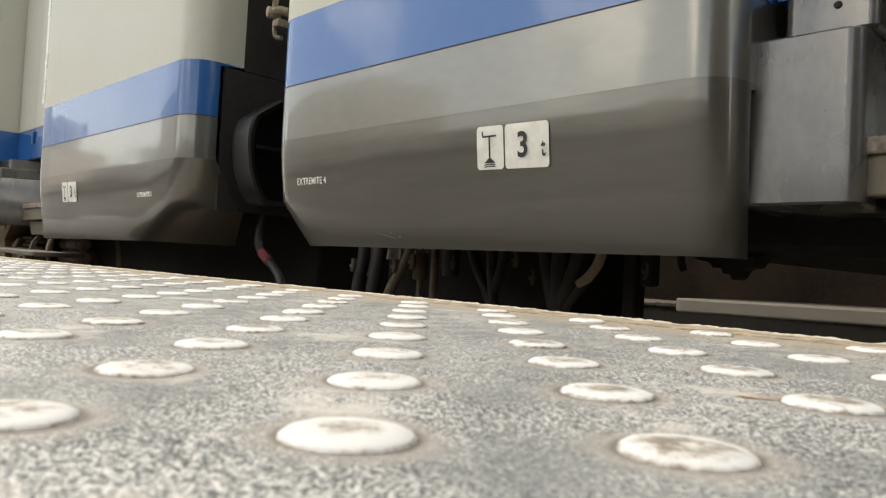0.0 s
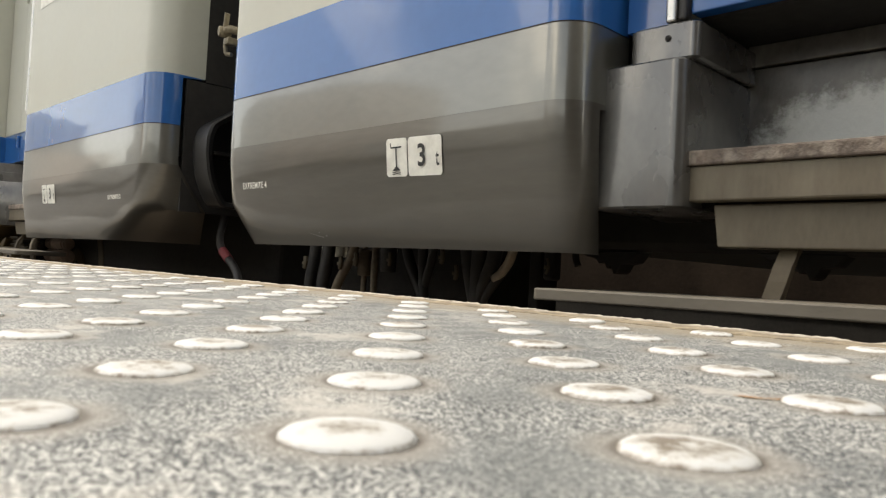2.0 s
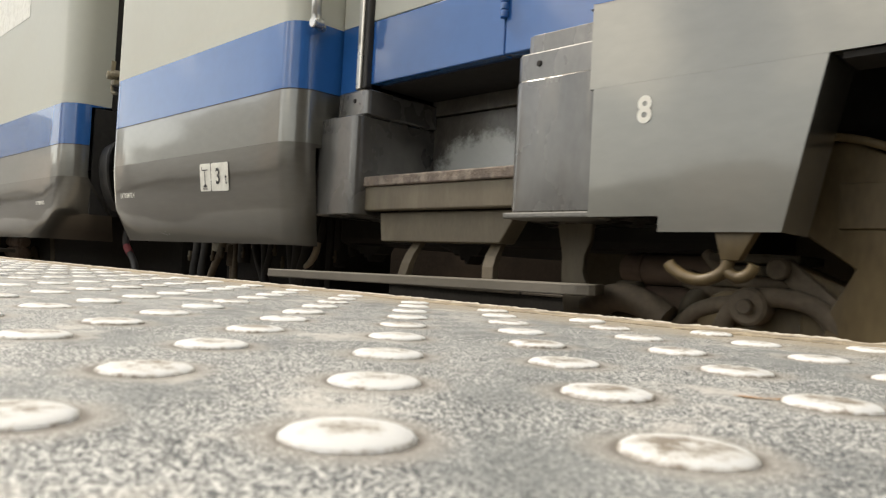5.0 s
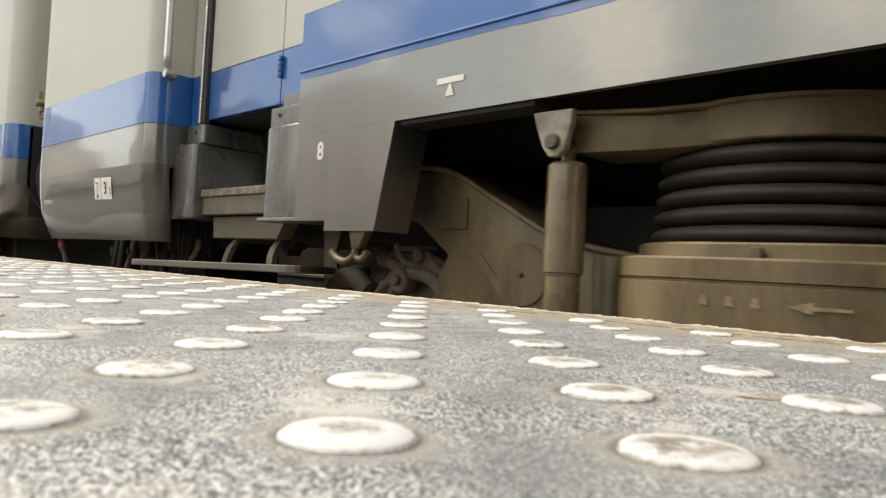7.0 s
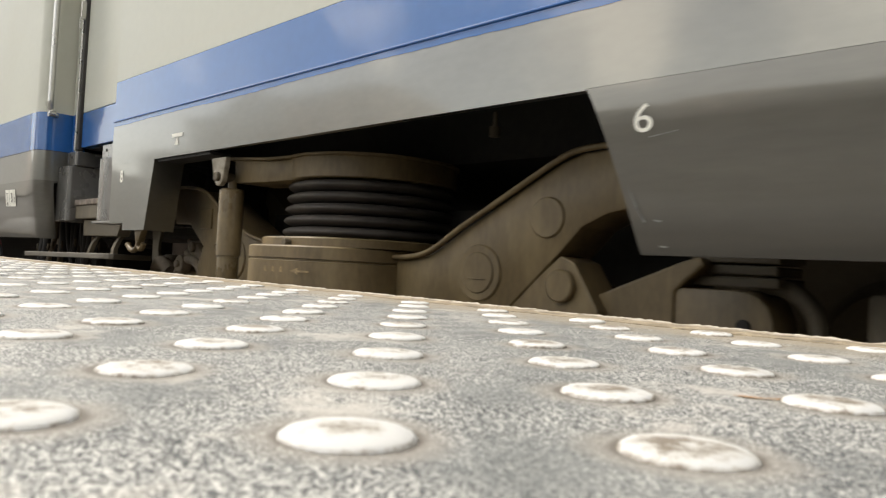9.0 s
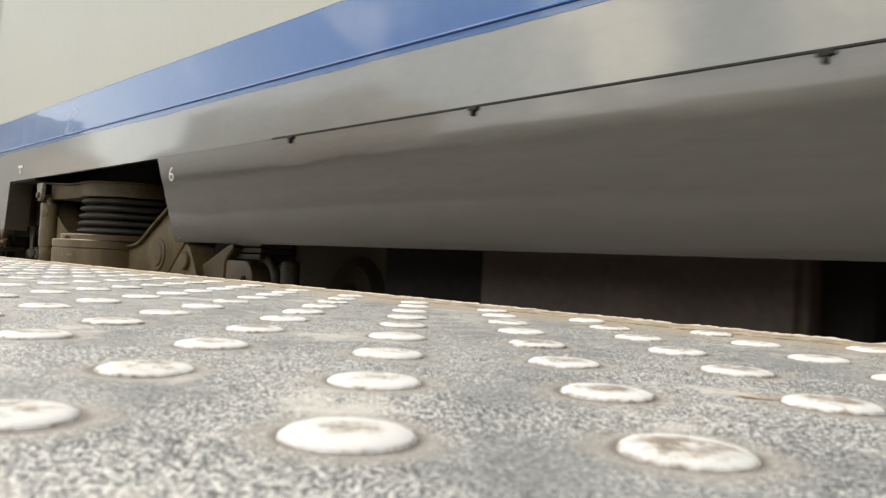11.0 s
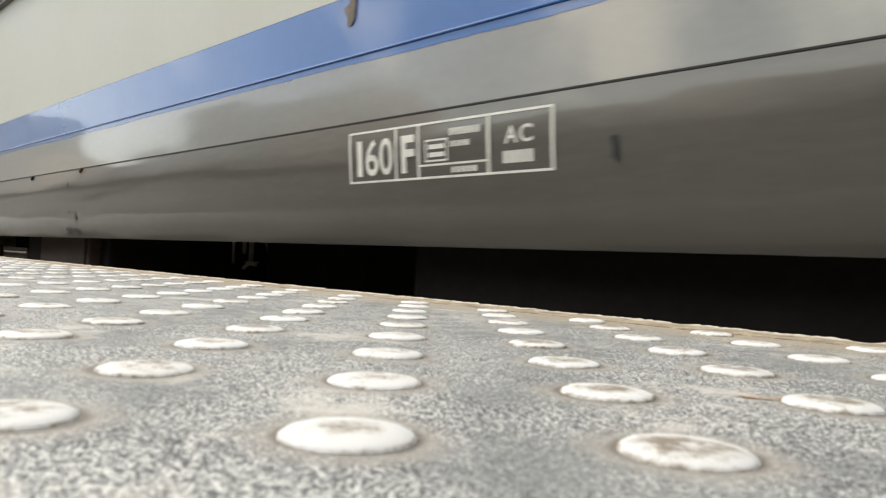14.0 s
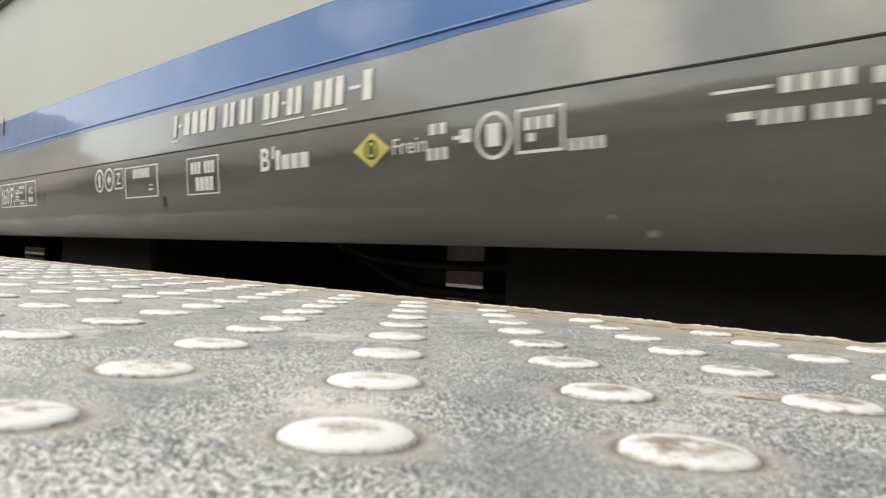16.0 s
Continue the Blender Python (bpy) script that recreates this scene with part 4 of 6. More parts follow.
def bogie(coach, cx):
    frame_ob = None
    # side frame: a sloping arm on each side of the spring drum, each with its bosses
    for sgn in (1, -1):
        base = bmesh.new()

        def sx(d):
            return cx + sgn * d
        poly = [(sx(d), z) for d, z in ((0.16, 0.060), (0.33, 0.073), (0.46, 0.145), (0.66, 0.250), (0.73, 0.285), (0.784, 0.303), (0.87, 0.308), (1.02, 0.300), (1.05, 0.19), (0.93, 0.187), (0.85, 0.172), (0.79, 0.145), (0.737, 0.09), (0.61, -0.03), (0.47, -0.18), (0.25, -0.18))]
        ridge = [(0.16, 0.063), (0.32, 0.076), (0.46, 0.149), (0.66, 0.254), (0.73, 0.289), (0.784, 0.307), (0.87, 0.312), (1.0, 0.306)]
        if sgn < 0:
            poly = [(sx(0.25), 0.068), (sx(0.53), 0.113), (sx(0.90), 0.283), (sx(1.13), 0.30), (sx(1.13), 0.16), (sx(1.01), 0.16), (sx(0.89), 0.075), (sx(0.93), 0.0), (sx(0.95), -0.18), (sx(0.25), -0.18)]
            ridge = [(0.24, 0.070), (0.53, 0.116), (0.72, 0.203), (0.90, 0.286), (1.12, 0.303)]
        prism_xz(base, poly, 1.29, 1.43, 0.006)
        tube(base, [(sx(d), 1.278, z) for d, z in ridge], 0.007)
        arm = part("bogie" if sgn > 0 else "side_arm", base, M_OLIVE, frame_ob or coach, "dusty olive bogie side frame" if sgn > 0 else "", smooth=True)
        frame_ob = frame_ob or arm
    for sgn in (1, -1):
        for d, z, r in (((0.506, 0.036, 0.068), (0.70, 0.166, 0.046)) if sgn > 0 else ((0.647, 0.037, 0.073),)):
            bm = bmesh.new()
            d = 0.647 if sgn < 0 else d
            disc_y(bm, cx + sgn * d, z, r, 1.284, 1.30, 40, 0.003)
            if sgn < 0:
                disc_y(bm, cx + sgn * d, z, 0.006, 1.272, 1.30, 12, 0.002)
            elif r > 0.05:
                disc_y(bm, cx + sgn * d, z, r * 0.72, 1.280, 1.30, 40, 0.002)
                box(bm, cx + sgn * d - 0.026, cx + sgn * d + 0.026, 1.277, 1.30, z - 0.016, z - 0.013, 0.001)
            part("boss", bm, M_OLIVE, frame_ob, smooth=True)
        bm = bmesh.new()
        if sgn > 0:
            prism_xz(bm, [(cx + 0.45, -0.18), (cx + 0.57, -0.05), (cx + 0.735, 0.083), (cx + 0.77, 0.07), (cx + 0.835, -0.03), (cx + 0.86, -0.18)], 1.296, 1.40, 0.004)
            disc_y(bm, cx + 0.743, 0.018, 0.036, 1.280, 1.30, 30, 0.004)
        else:
            prism_xz(bm, [(cx - 0.50, -0.18), (cx - 0.78, 0.085), (cx - 0.80, 0.08), (cx - 0.56, -0.18)], 1.282, 1.289, 0.002)
        part("gusset", bm, M_OLIVE, frame_ob)
        # axle box: swing arm, layered rubber spring, round-cornered box and the cap's rim
        def px(d):
            return cx + sgn * d
        bm = bmesh.new()
        prism_xz(bm, [(px(d), z) for d, z in ((0.76, -0.26), (0.78, -0.03), (0.80, 0.0), (0.90, 0.041), (1.0, 0.082), (1.035, 0.090), (1.045, 0.075), (1.0, 0.036), (0.985, 0.02), (0.985, -0.26))], 1.33, 1.42, 0.006)
        part("axle_arm", bm, M_OLIVE, frame_ob, "brown dusty axle swing arm")
        for z0, z1, w in ((0.036, 0.056, 0.0), (0.060, 0.078, 0.006), (0.082, 0.10, 0.0)):
            bm = bmesh.new()
            box(bm, min(px(1.0), px(1.17)) + w, max(px(1.0), px(1.17)) - w, 1.365 + w, 1.50, z0, z1, 0.004)
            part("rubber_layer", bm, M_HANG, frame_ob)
        bm = bmesh.new()
        face = [(0.95, -0.26), (0.95, 0.022), (0.985, 0.030), (1.10, 0.031), (1.125, 0.029), (1.145, 0.020), (1.163, 0.004), (1.172, -0.018), (1.176, -0.05), (1.176, -0.26)]
        prism_xz(bm, [(px(d), z) for d, z in face], 1.336, 1.46, 0.006)
        part("axle_box", bm, M_OLIVE, frame_ob, "brown dusty axle box", smooth=True)
        bm = bmesh.new()
        disc_y(bm, px(1.12), -0.035, 0.013, 1.328, 1.34, 14, 0.003)
        part("axle_bolt", bm, M_DARK, frame_ob)
        bm = bmesh.new()
        tube(bm, [(px(d), 1.40, z) for d, z in ((1.13, 0.045), (1.175, 0.036), (1.21, 0.010), (1.228, -0.03), (1.232, -0.12), (1.22, -0.26))], 0.018)
        part("axle_rim", bm, M_HANG, frame_ob, smooth=True)
        bm = bmesh.new()
        lathe(bm, px(1.345), 1.38, [(0.030, -0.30), (0.032, -0.29), (0.032, 0.028), (0.026, 0.036), (0.012, 0.038)], 24)
        part("damper_foot", bm, M_HANG, frame_ob, "brown upright damper beside the axle box", smooth=True)
    bm = bmesh.new()
    box(bm, cx - 0.915, cx - 0.825, 1.284, 1.30, 0.140, 0.215, 0.002)
    part("plate", bm, M_OLIVE, frame_ob)
    # spring drum with flanges
    bm = bmesh.new()
    rbox(bm, cx - 0.375, cx + 0.212, 1.10, 1.64, -0.25, 0.083, 0.20, levels=((-0.25, 0.0), (0.040, 0.0), (0.042, 0.004), (0.046, 0.004), (0.048, 0.0), (0.079, 0.0), (0.083, 0.004)))
    rbox(bm, cx - 0.349, cx + 0.228, 1.126, 1.614, 0.0835, 0.108, 0.20, levels=((0.0835, 0.0), (0.104, 0.0), (0.108, 0.004)))
    part("spring_pot", bm, M_OLIVE, frame_ob, "olive rounded spring pot with a flange", smooth=True)
    # rubber bellows
    prof = []
    bx, by = cx - 0.12, 1.46
    z0, n, pitch = 0.110, 5, 0.0346
    for k in range(n):
        for a in range(13):
            t = a / 12
            prof.append((0.224 + 0.046 * math.sin(math.pi * t) ** 0.45 - 0.003 * k, z0 + pitch * (k + t)))
    bm = bmesh.new()
    lathe(bm, bx, by, prof, 64)
    part("bellows", bm, M_BELL, frame_ob, "black ribbed rubber spring bellows", smooth=True)
    # top plate with its arm out to the damper
    bm = bmesh.new()
    lathe(bm, bx, by, [(0.2, 0.284), (0.262, 0.284), (0.265, 0.287), (0.265, 0.344), (0.272, 0.347), (0.272, 0.354), (0.2, 0.358)], 64)
    arm = bmesh.new()
    prism_xz(arm, [(cx - 0.43, 0.275), (cx - 0.28, 0.275), (cx - 0.13, 0.283), (cx - 0.13, 0.344), (cx - 0.28, 0.339), (cx - 0.43, 0.350)], 1.15, 1.30, 0.004)
    prism_xz(arm, [(cx - 0.48, 0.350), (cx - 0.28, 0.341), (cx - 0.12, 0.346), (cx - 0.12, 0.354), (cx - 0.28, 0.349), (cx - 0.48, 0.359)], 1.135, 1.32, 0.002)
    for v in arm.verts:
        v.co.y += 0.068 * max(0.0, (v.co.x - (cx - 0.40)) / 0.27)
    merge(bm, arm)
    part("spring_plate", bm, M_OLIVE, frame_ob, "olive spring plate and damper arm", smooth=True)
    bm = bmesh.new()
    prism_xz(bm, [(cx - 0.49, 0.350), (cx - 0.40, 0.350), (cx - 0.402, 0.325), (cx - 0.415, 0.275), (cx - 0.43, 0.262), (cx - 0.45, 0.262), (cx - 0.465, 0.28), (cx - 0.483, 0.325)], 1.10, 1.118, 0.003)
    part("damper_bracket", bm, M_IRON, frame_ob, "pale worn damper bracket")
    bm = bmesh.new()
    disc_y(bm, cx - 0.439, 0.290, 0.015, 1.088, 1.15, 20, 0.003)
    part("damper_pin", bm, M_HANG, frame_ob)
    bm = bmesh.new()
    lathe(bm, cx - 0.439, 1.15, [(0.014, 0.29), (0.014, 0.258), (0.034, 0.256), (0.039, 0.250), (0.039, 0.046), (0.036, 0.044), (0.036, 0.041), (0.034, 0.040), (0.034, -0.2)][::-1], 32)
    part("damper", bm, M_DAMP, frame_ob, "olive cylindrical damper", smooth=True)
    bm = bmesh.new()
    lathe(bm, cx - 0.405, 1.265, [(0.036, -0.25), (0.036, 0.078), (0.032, 0.084), (0.02, 0.086)], 24)
    part("guide_post", bm, M_OLIVE, frame_ob, smooth=True)
    bm = bmesh.new()
    disc_y(bm, cx - 0.06, 0.090, 0.011, 1.106, 1.13, 12, 0.002)
    part("flange_bolt", bm, M_HANG, frame_ob)
    bm = bmesh.new()
    lathe(bm, 2.165, 1.40, [(0.012, 0.385), (0.015, 0.388), (0.015, 0.412), (0.006, 0.414), (0.006, 0.45)], 12)
    part("beam_bolt", bm, M_HANG, coach, "dusty bolt under the floor beam", smooth=True)
    # faint yellow arrow and figures on the drum
    bm = bmesh.new()

    def on_drum(pts):
        bm.faces.new([bm.verts.new((cx + 0.5 * a, 1.0985, z)) for a, z in pts])

    on_drum([(-0.02, 0.013), (0.06, 0.022), (0.055, 0.016), (0.16, 0.015), (0.16, 0.011), (0.055, 0.010), (0.06, 0.004)])
    for a0 in (-0.28, -0.20, -0.12):
        on_drum([(a0, 0.009), (a0 + 0.030, 0.007), (a0 + 0.024, 0.022), (a0 + 0.006, 0.024)])
    part("drum_marking", bm, M_OCHRE, frame_ob, "faint ochre arrow and figures")
    # bits behind the damper
    bm = bmesh.new()
    tube(bm, [(cx - 0.31, 1.36, 0.09), (cx - 0.30, 1.40, 0.15), (cx - 0.33, 1.45, 0.20)], 0.007)
    tube(bm, [(cx - 0.36, 1.42, 0.02), (cx - 0.31, 1.42, 0.13), (cx - 0.30, 1.42, 0.20)], 0.010)
    part("pipe", bm, M_DUST, frame_ob, smooth=True)
    bm = bmesh.new()
    box(bm, cx - 0.9, cx + 0.9, 1.60, 3.4, 0.02, 0.22)
    part("bolster", bm, M_DARK, frame_ob)
    wheels = []
    for d in (-1.28, 1.28):
        bm = bmesh.new()
        tmp = bmesh.new()
        prof = [(0.46, 1.70), (0.455, 1.695), (0.40, 1.69), (0.38, 1.705), (0.16, 1.73), (0.13, 1.69), (0.06, 1.685), (0.06, 1.80), (0.40, 1.80), (0.485, 1.80), (0.485, 1.775)]
        nn = 48
        rows = [[tmp.verts.new((r * math.cos(2 * math.pi * i / nn), y - 1.74, r * math.sin(2 * math.pi * i / nn))) for i in range(nn)] for r, y in prof]
        rows.append(rows[0])
        for a, b in zip(rows, rows[1:]):
            for i in range(nn):
                tmp.faces.new((a[i], a[(i + 1) % nn], b[(i + 1) % nn], b[i]))
        bmesh.ops.recalc_face_normals(tmp, faces=tmp.faces)
        merge(bm, tmp)
        keep, mir = ORIGIN[0], MIRROR[0]
        ORIGIN[0], MIRROR[0] = Vector((0, 0, 0)), None
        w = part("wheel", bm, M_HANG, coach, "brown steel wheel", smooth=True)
        ORIGIN[0], MIRROR[0] = keep, mir
        x = cx + d
        if mir is not None:
            x = mir - x
        w.location = Vector((x, 1.74, -0.09)) - keep
        wheels.append(w)
    return wheels


def long_side(coach, x1):
    """The long side from the door to the far end: cream wall, blue and grey bands, wheel opening and hinged skirt."""
    bm = bmesh.new()
    prism_yz(bm, [(1.08, 0.70), (1.10, 0.70), (1.10, 2.35), (1.08, 2.35)], 0.462, x1, 1)
    part("side_wall", bm, M_WHITE, coach, "cream painted side wall")
    bm = bmesh.new()
    prism_yz(bm, [(1.08, 0.526), (1.10, 0.526), (1.10, 0.699), (1.08, 0.699), (1.08, 0.548), (1.0775, 0.5465), (1.0768, 0.5435), (1.0775, 0.5408), (1.0812, 0.5395), (1.0812, 0.5365), (1.08, 0.5355)], 0.462, x1)
    part("blue_band", bm, M_BLUE, coach, "glossy blue stripe with a raised bead")
    bm = bmesh.new()
    rnd = random.Random(21)
    xs = [0.464 + 0.02 * k for k in range(int((13.0 - 0.464) / 0.02))]
    low = [0.5262 - 0.007 * max(0.0, noise.noise(Vector((x * 3.0, 1.7, 0.4))) + 0.15) - 0.0018 * rnd.random() for x in xs]
    up = [bm.verts.new((x, 1.0797, 0.5285)) for x in xs]
    dn = [bm.verts.new((x, 1.0797, z)) for x, z in zip(xs, low)]
    for k in range(len(xs) - 1):
        bm.faces.new((dn[k], dn[k + 1], up[k + 1], up[k]))
    part("paint_fringe", bm, M_BLUE, coach, "ragged brushed lower edge of the blue stripe")
    bm = bmesh.new()
    box(bm, 0.462, 2.656, 1.0805, 1.10, 0.372, 0.5255)
    box(bm, 2.656, x1, 1.0805, 1.10, 0.3752, 0.5255)
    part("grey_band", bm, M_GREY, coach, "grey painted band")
    # plate ahead of the wheel opening
    bm = bmesh.new()
    tmp = bmesh.new()
    zs = [0.12, 0.146, 0.18, 0.22, 0.26, 0.30, 0.34, 0.3718]
    rows = []
    for z in zs:
        xr = 0.80 + (0.855 - 0.80) * (z - 0.12) / 0.25
        xl = 0.605 if z <= 0.146 else 0.470
        yy = 1.0805
        rows.append([tmp.verts.new(p) for p in ((xl, yy + 0.02, z), (xl, yy, z), ((xl + xr) / 2, yy, z), (xr, yy, z), (xr, yy + 0.11, z), (xr - 0.012, yy + 0.11, z))])
    rows.insert(2, [tmp.verts.new((0.470 if k < 2 else v.co.x, v.co.y, v.co.z)) for k, v in enumerate(rows[1])])
    for a, b in zip(rows, rows[1:]):
        for k in range(5):
            tmp.faces.new((a[k], a[k + 1], b[k + 1], b[k]))
    merge(bm, tmp)
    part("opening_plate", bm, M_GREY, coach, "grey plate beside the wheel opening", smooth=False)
    bm = bmesh.new()
    box(bm, 0.87, 1.25, 1.088, 1.16, 0.362, 0.3712)
    part("opening_lip", bm, M_DARK, coach)
    # skirt behind the wheel opening
    bm = bmesh.new()
    zs = [0.083, 0.10, 0.13, 0.17, 0.21, 0.25, 0.28, 0.30, 0.315, 0.325, 0.335, 0.345, 0.355, 0.365, 0.3745]
    rows, back = [], []
    for z in zs:
        t = (0.3745 - z) / (0.3745 - 0.083)
        xl = 2.657 + 0.105 * t ** 0.8
        rows.append([bm.verts.new((xl + (x1 - xl) * k / 8, skirt_y(z), z)) for k in range(9)])
        back.append([bm.verts.new((xl + (x1 - xl) * k / 8, skirt_y(z) + 0.012, z)) for k in range(9)])
    for a, b, c, d in zip(rows, rows[1:], back, back[1:]):
        for k in range(8):
            bm.faces.new((a[k], a[k + 1], b[k + 1], b[k]))
        bm.faces.new((c[0], a[0], b[0], d[0]))
        for k in range(8):
            bm.faces.new((c[k + 1], c[k], d[k], d[k + 1]))
    for k in range(8):
        bm.faces.new((back[0][k], back[0][k + 1], rows[0][k + 1], rows[0][k]))
    skirt = part("side_skirt", bm, M_SKIRT, coach, "glossy grey hinged side skirt", smooth=True)
    bm = bmesh.new()
    box(bm, 3.405, x1 - 0.5, 1.0775, 1.09, 0.3738, 0.3778)
    part("skirt_joint", bm, M_DARK, skirt, "dark joint above the skirt")
    x = 3.496
    k = 0
    while x < 6.0:
        bm = bmesh.new()
        box(bm, x - 0.012, x + 0.014, 1.074, 1.086, 0.3665, 0.3765, 0.002)
        box(bm, x - 0.004, x + 0.004, 1.073, 1.085, 0.356, 0.368, 0.0015)
        catch = part("skirt_catch", bm, M_DARK, skirt)
        if k > 2:
            bm = bmesh.new()
            decal(bm, [(x + 0.004, x + 0.034, 0.349, 0.363)], 0.0008)
            part("rust_mark", bm, M_RUST, catch)
        x += 0.668
        k += 1
    # windows above
    x = 1.7
    while x < x1 - 2:
        wf = bmesh.new()
        box(wf, x, x + 1.46, 1.066, 1.082, 1.372, 2.20, 0.03, 3)
        wf = part("window_frame", wf, M_BOARD, coach, "grey rounded window frame", smooth=True)
        bm = bmesh.new()
        box(bm, x + 0.035, x + 1.425, 1.062, 1.07, 1.407, 2.165, 0.003)
        part("pane", bm, M_GLASS, wf, "dark tinted pane")
        x += 1.62


def shell(coach, x0, x1):
    """The closed rest of the body: roof, far side and floor."""
    bm = bmesh.new()
    sec = [(1.085, 2.35)] + [(2.48 - 1.395 * math.cos(math.pi * k / 16), 2.35 + 1.15 * math.sin(math.pi * k / 16)) for k in range(1, 16)] + [(3.875, 2.35)]
    prism_yz(bm, sec, x0, x1)
    part("roof", bm, M_PALE, coach, "grey coach roof")
    bm = bmesh.new()
    box(bm, x0 + 0.1, x1, 3.84, 3.88, 0.30, 2.349)
    part("far_side_wall", bm, M_WHITE, coach)
    bm = bmesh.new()
    box(bm, x0 + 0.1, x1 - 0.02, 1.585, 3.839, 0.36, 0.52)
    part("floor_frame", bm, M_DARK, coach, "sooty black floor frame")
    bm = bmesh.new()
    box(bm, x1 - 0.02, x1, 1.101, 3.839, 0.36, 2.349)
    part("rear_end_wall", bm, M_DARK, coach)


def underframe(coach, gear):
    for x0, x1, y0, y1, z0 in gear:
        bm = bmesh.new()
        box(bm, x0, x1, y0, y1, z0, 0.355, 0.02)
        part("equipment_box", bm, M_DARK, coach, "sooty black equipment box under the floor")


def jack_plate(coach, dx=0.0):
    """White jacking plates: the lifting mark and its load."""
    bm = bmesh.new()
    for x0, x1 in ((-1.003, -0.9325), (-0.929, -0.822)):
        rows = []
        for k, e in ((0, 0.006), (0.03, 0.002), (0.08, 0), (0.3, 0), (0.5, 0), (0.7, 0), (0.92, 0), (0.97, 0.002), (1, 0.006)):
            z = 0.2435 + 0.0865 * k
            rows.append([bm.verts.new((x + dx, skirt_y(z) - 0.0016, z + (x + 0.92) * -0.02)) for x in (x0 + e, x1 - e)])
        for a, b in zip(rows, rows[1:]):
            bm.faces.new((a[0], a[1], b[1], b[0]))
    plate = part("jacking_plate", bm, M_MARK, coach, "white jacking point plates lettered in black")
    bm = bmesh.new()
    decal(bm, [(-0.987 + dx, -0.950 + dx, 0.3085, 0.312), (-0.9705 + dx, -0.9665 + dx, 0.262, 0.3085), (-0.9885 + dx, -0.985 + dx, 0.312, 0.321)], 0.0026)
    decal_poly(bm, [(-0.983 + dx, 0.2575), (-0.954 + dx, 0.2575), (-0.9655 + dx, 0.267), (-0.9715 + dx, 0.267)], 0.0026)
    for k in (0, 1):
        z = 0.2495 + 0.004 * k
        decal_poly(bm, [(-0.983 + dx, z - 0.0008), (-0.9685 + dx, z + 0.001), (-0.954 + dx, z - 0.0008), (-0.954 + dx, z + 0.0012), (-0.9685 + dx, z + 0.003), (-0.983 + dx, z + 0.0012)], 0.0026)
    part("jack_symbol", bm, M_INK, plate)
    lettering("load_figure", "3", -0.896 + dx, 0.263, 0.050, 0.024, M_INK, plate, 0.0036, bold=0.02)
    lettering("load_unit", "t", -0.840 + dx, 0.262, 0.030, 0.011, M_INK, plate, 0.0036, bold=0.015)


def buffer(coach):
    """The black buffer head: a rounded oblong dish, hollow behind, with a rib, on its plunger."""
    xf, xb = -2.24, -2.10
    near = [(1.20, 0.40), (1.20, 0.455), (1.216, 0.504), (1.268, 0.54), (1.36, 0.60), (1.58, 0.60), (1.67, 0.54), (1.722, 0.504), (1.74, 0.455), (1.74, 0.40), (1.729, 0.327), (1.704, 0.265), (1.67, 0.219), (1.268, 0.219), (1.236, 0.265), (1.211, 0.327)]
    cy, cz, m = 1.47, 0.41, len(near)
    outer = []
    for k in range(m):
        c, a, b = Vector(near[k]), Vector(near[k - 1]), Vector(near[(k + 1) % m])
        outer += [c + (a - c).normalized() * 0.016, c + (a - c).normalized() * 0.004 + (b - c).normalized() * 0.004, c + (b - c).normalized() * 0.016]
    n = len(outer)
    bm = bmesh.new()

    def loop(x, k):
        return [bm.verts.new((x, cy + (y - cy) * k, cz + (z - cz) * k)) for y, z in outer]

    rings = [loop(xf - 0.012, 0.5), loop(xf - 0.004, 0.8), loop(xf, 0.94), loop(xf + 0.012, 0.985), loop(xf + 0.03, 1.0), loop(xb - 0.03, 1.0), loop(xb - 0.028, 1.025), loop(xb - 0.004, 1.03), loop(xb, 1.0), loop(xb - 0.01, 0.93), loop(xf + 0.05, 0.88)]
    for a, b in zip(rings, rings[1:]):
        for i in range(n):
            bm.faces.new((a[i], a[(i + 1) % n], b[(i + 1) % n], b[i]))
    bm.faces.new(rings[0])
    bm.faces.new(rings[-1])
    bmesh.ops.recalc_face_normals(bm, faces=bm.faces)
    buf = part("buffer", bm, M_BUFF, coach, "black rounded buffer head with a raised rim, hollow behind", smooth=True)
    bm = bmesh.new()
    box(bm, xf + 0.04, xb - 0.005, 1.225, 1.71, 0.398, 0.411, 0.003)
    part("rib", bm, M_BUFF, buf)
    bm = bmesh.new()
    tube(bm, [(xf + 0.05, 1.47, 0.41), (-2.0, 1.47, 0.41), (-1.80, 1.47, 0.41)], 0.09, 24)
    part("plunger", bm, M_DARK, buf, smooth=True)


def build_coach(mirror, x_end, x_flat, x_far, label):
    coach = tagged(new("railway_coach"), label, "railway coach", group="coaches of the train")
    org = Vector((5.0, 2.48, -0.55))
    if mirror is not None:
        org.x = mirror - 5.0
    coach.location = org
    ORIGIN[0], MIRROR[0] = org, mirror
    end_bay(coach, x_end, x_flat, 0.10, 0.0 if mirror is None else 0.17)
    step_bay(coach)
    wheels = bogie(coach, 1.73)
    long_side(coach, x_far)
    shell(coach, x_end - 0.09, x_far)
    if mirror is None:
        buffer(coach)
    MIRROR[0] = None
    jack_plate(coach, 0.0 if mirror is None else -2.505)
    MIRROR[0] = mirror
    return coach, wheels


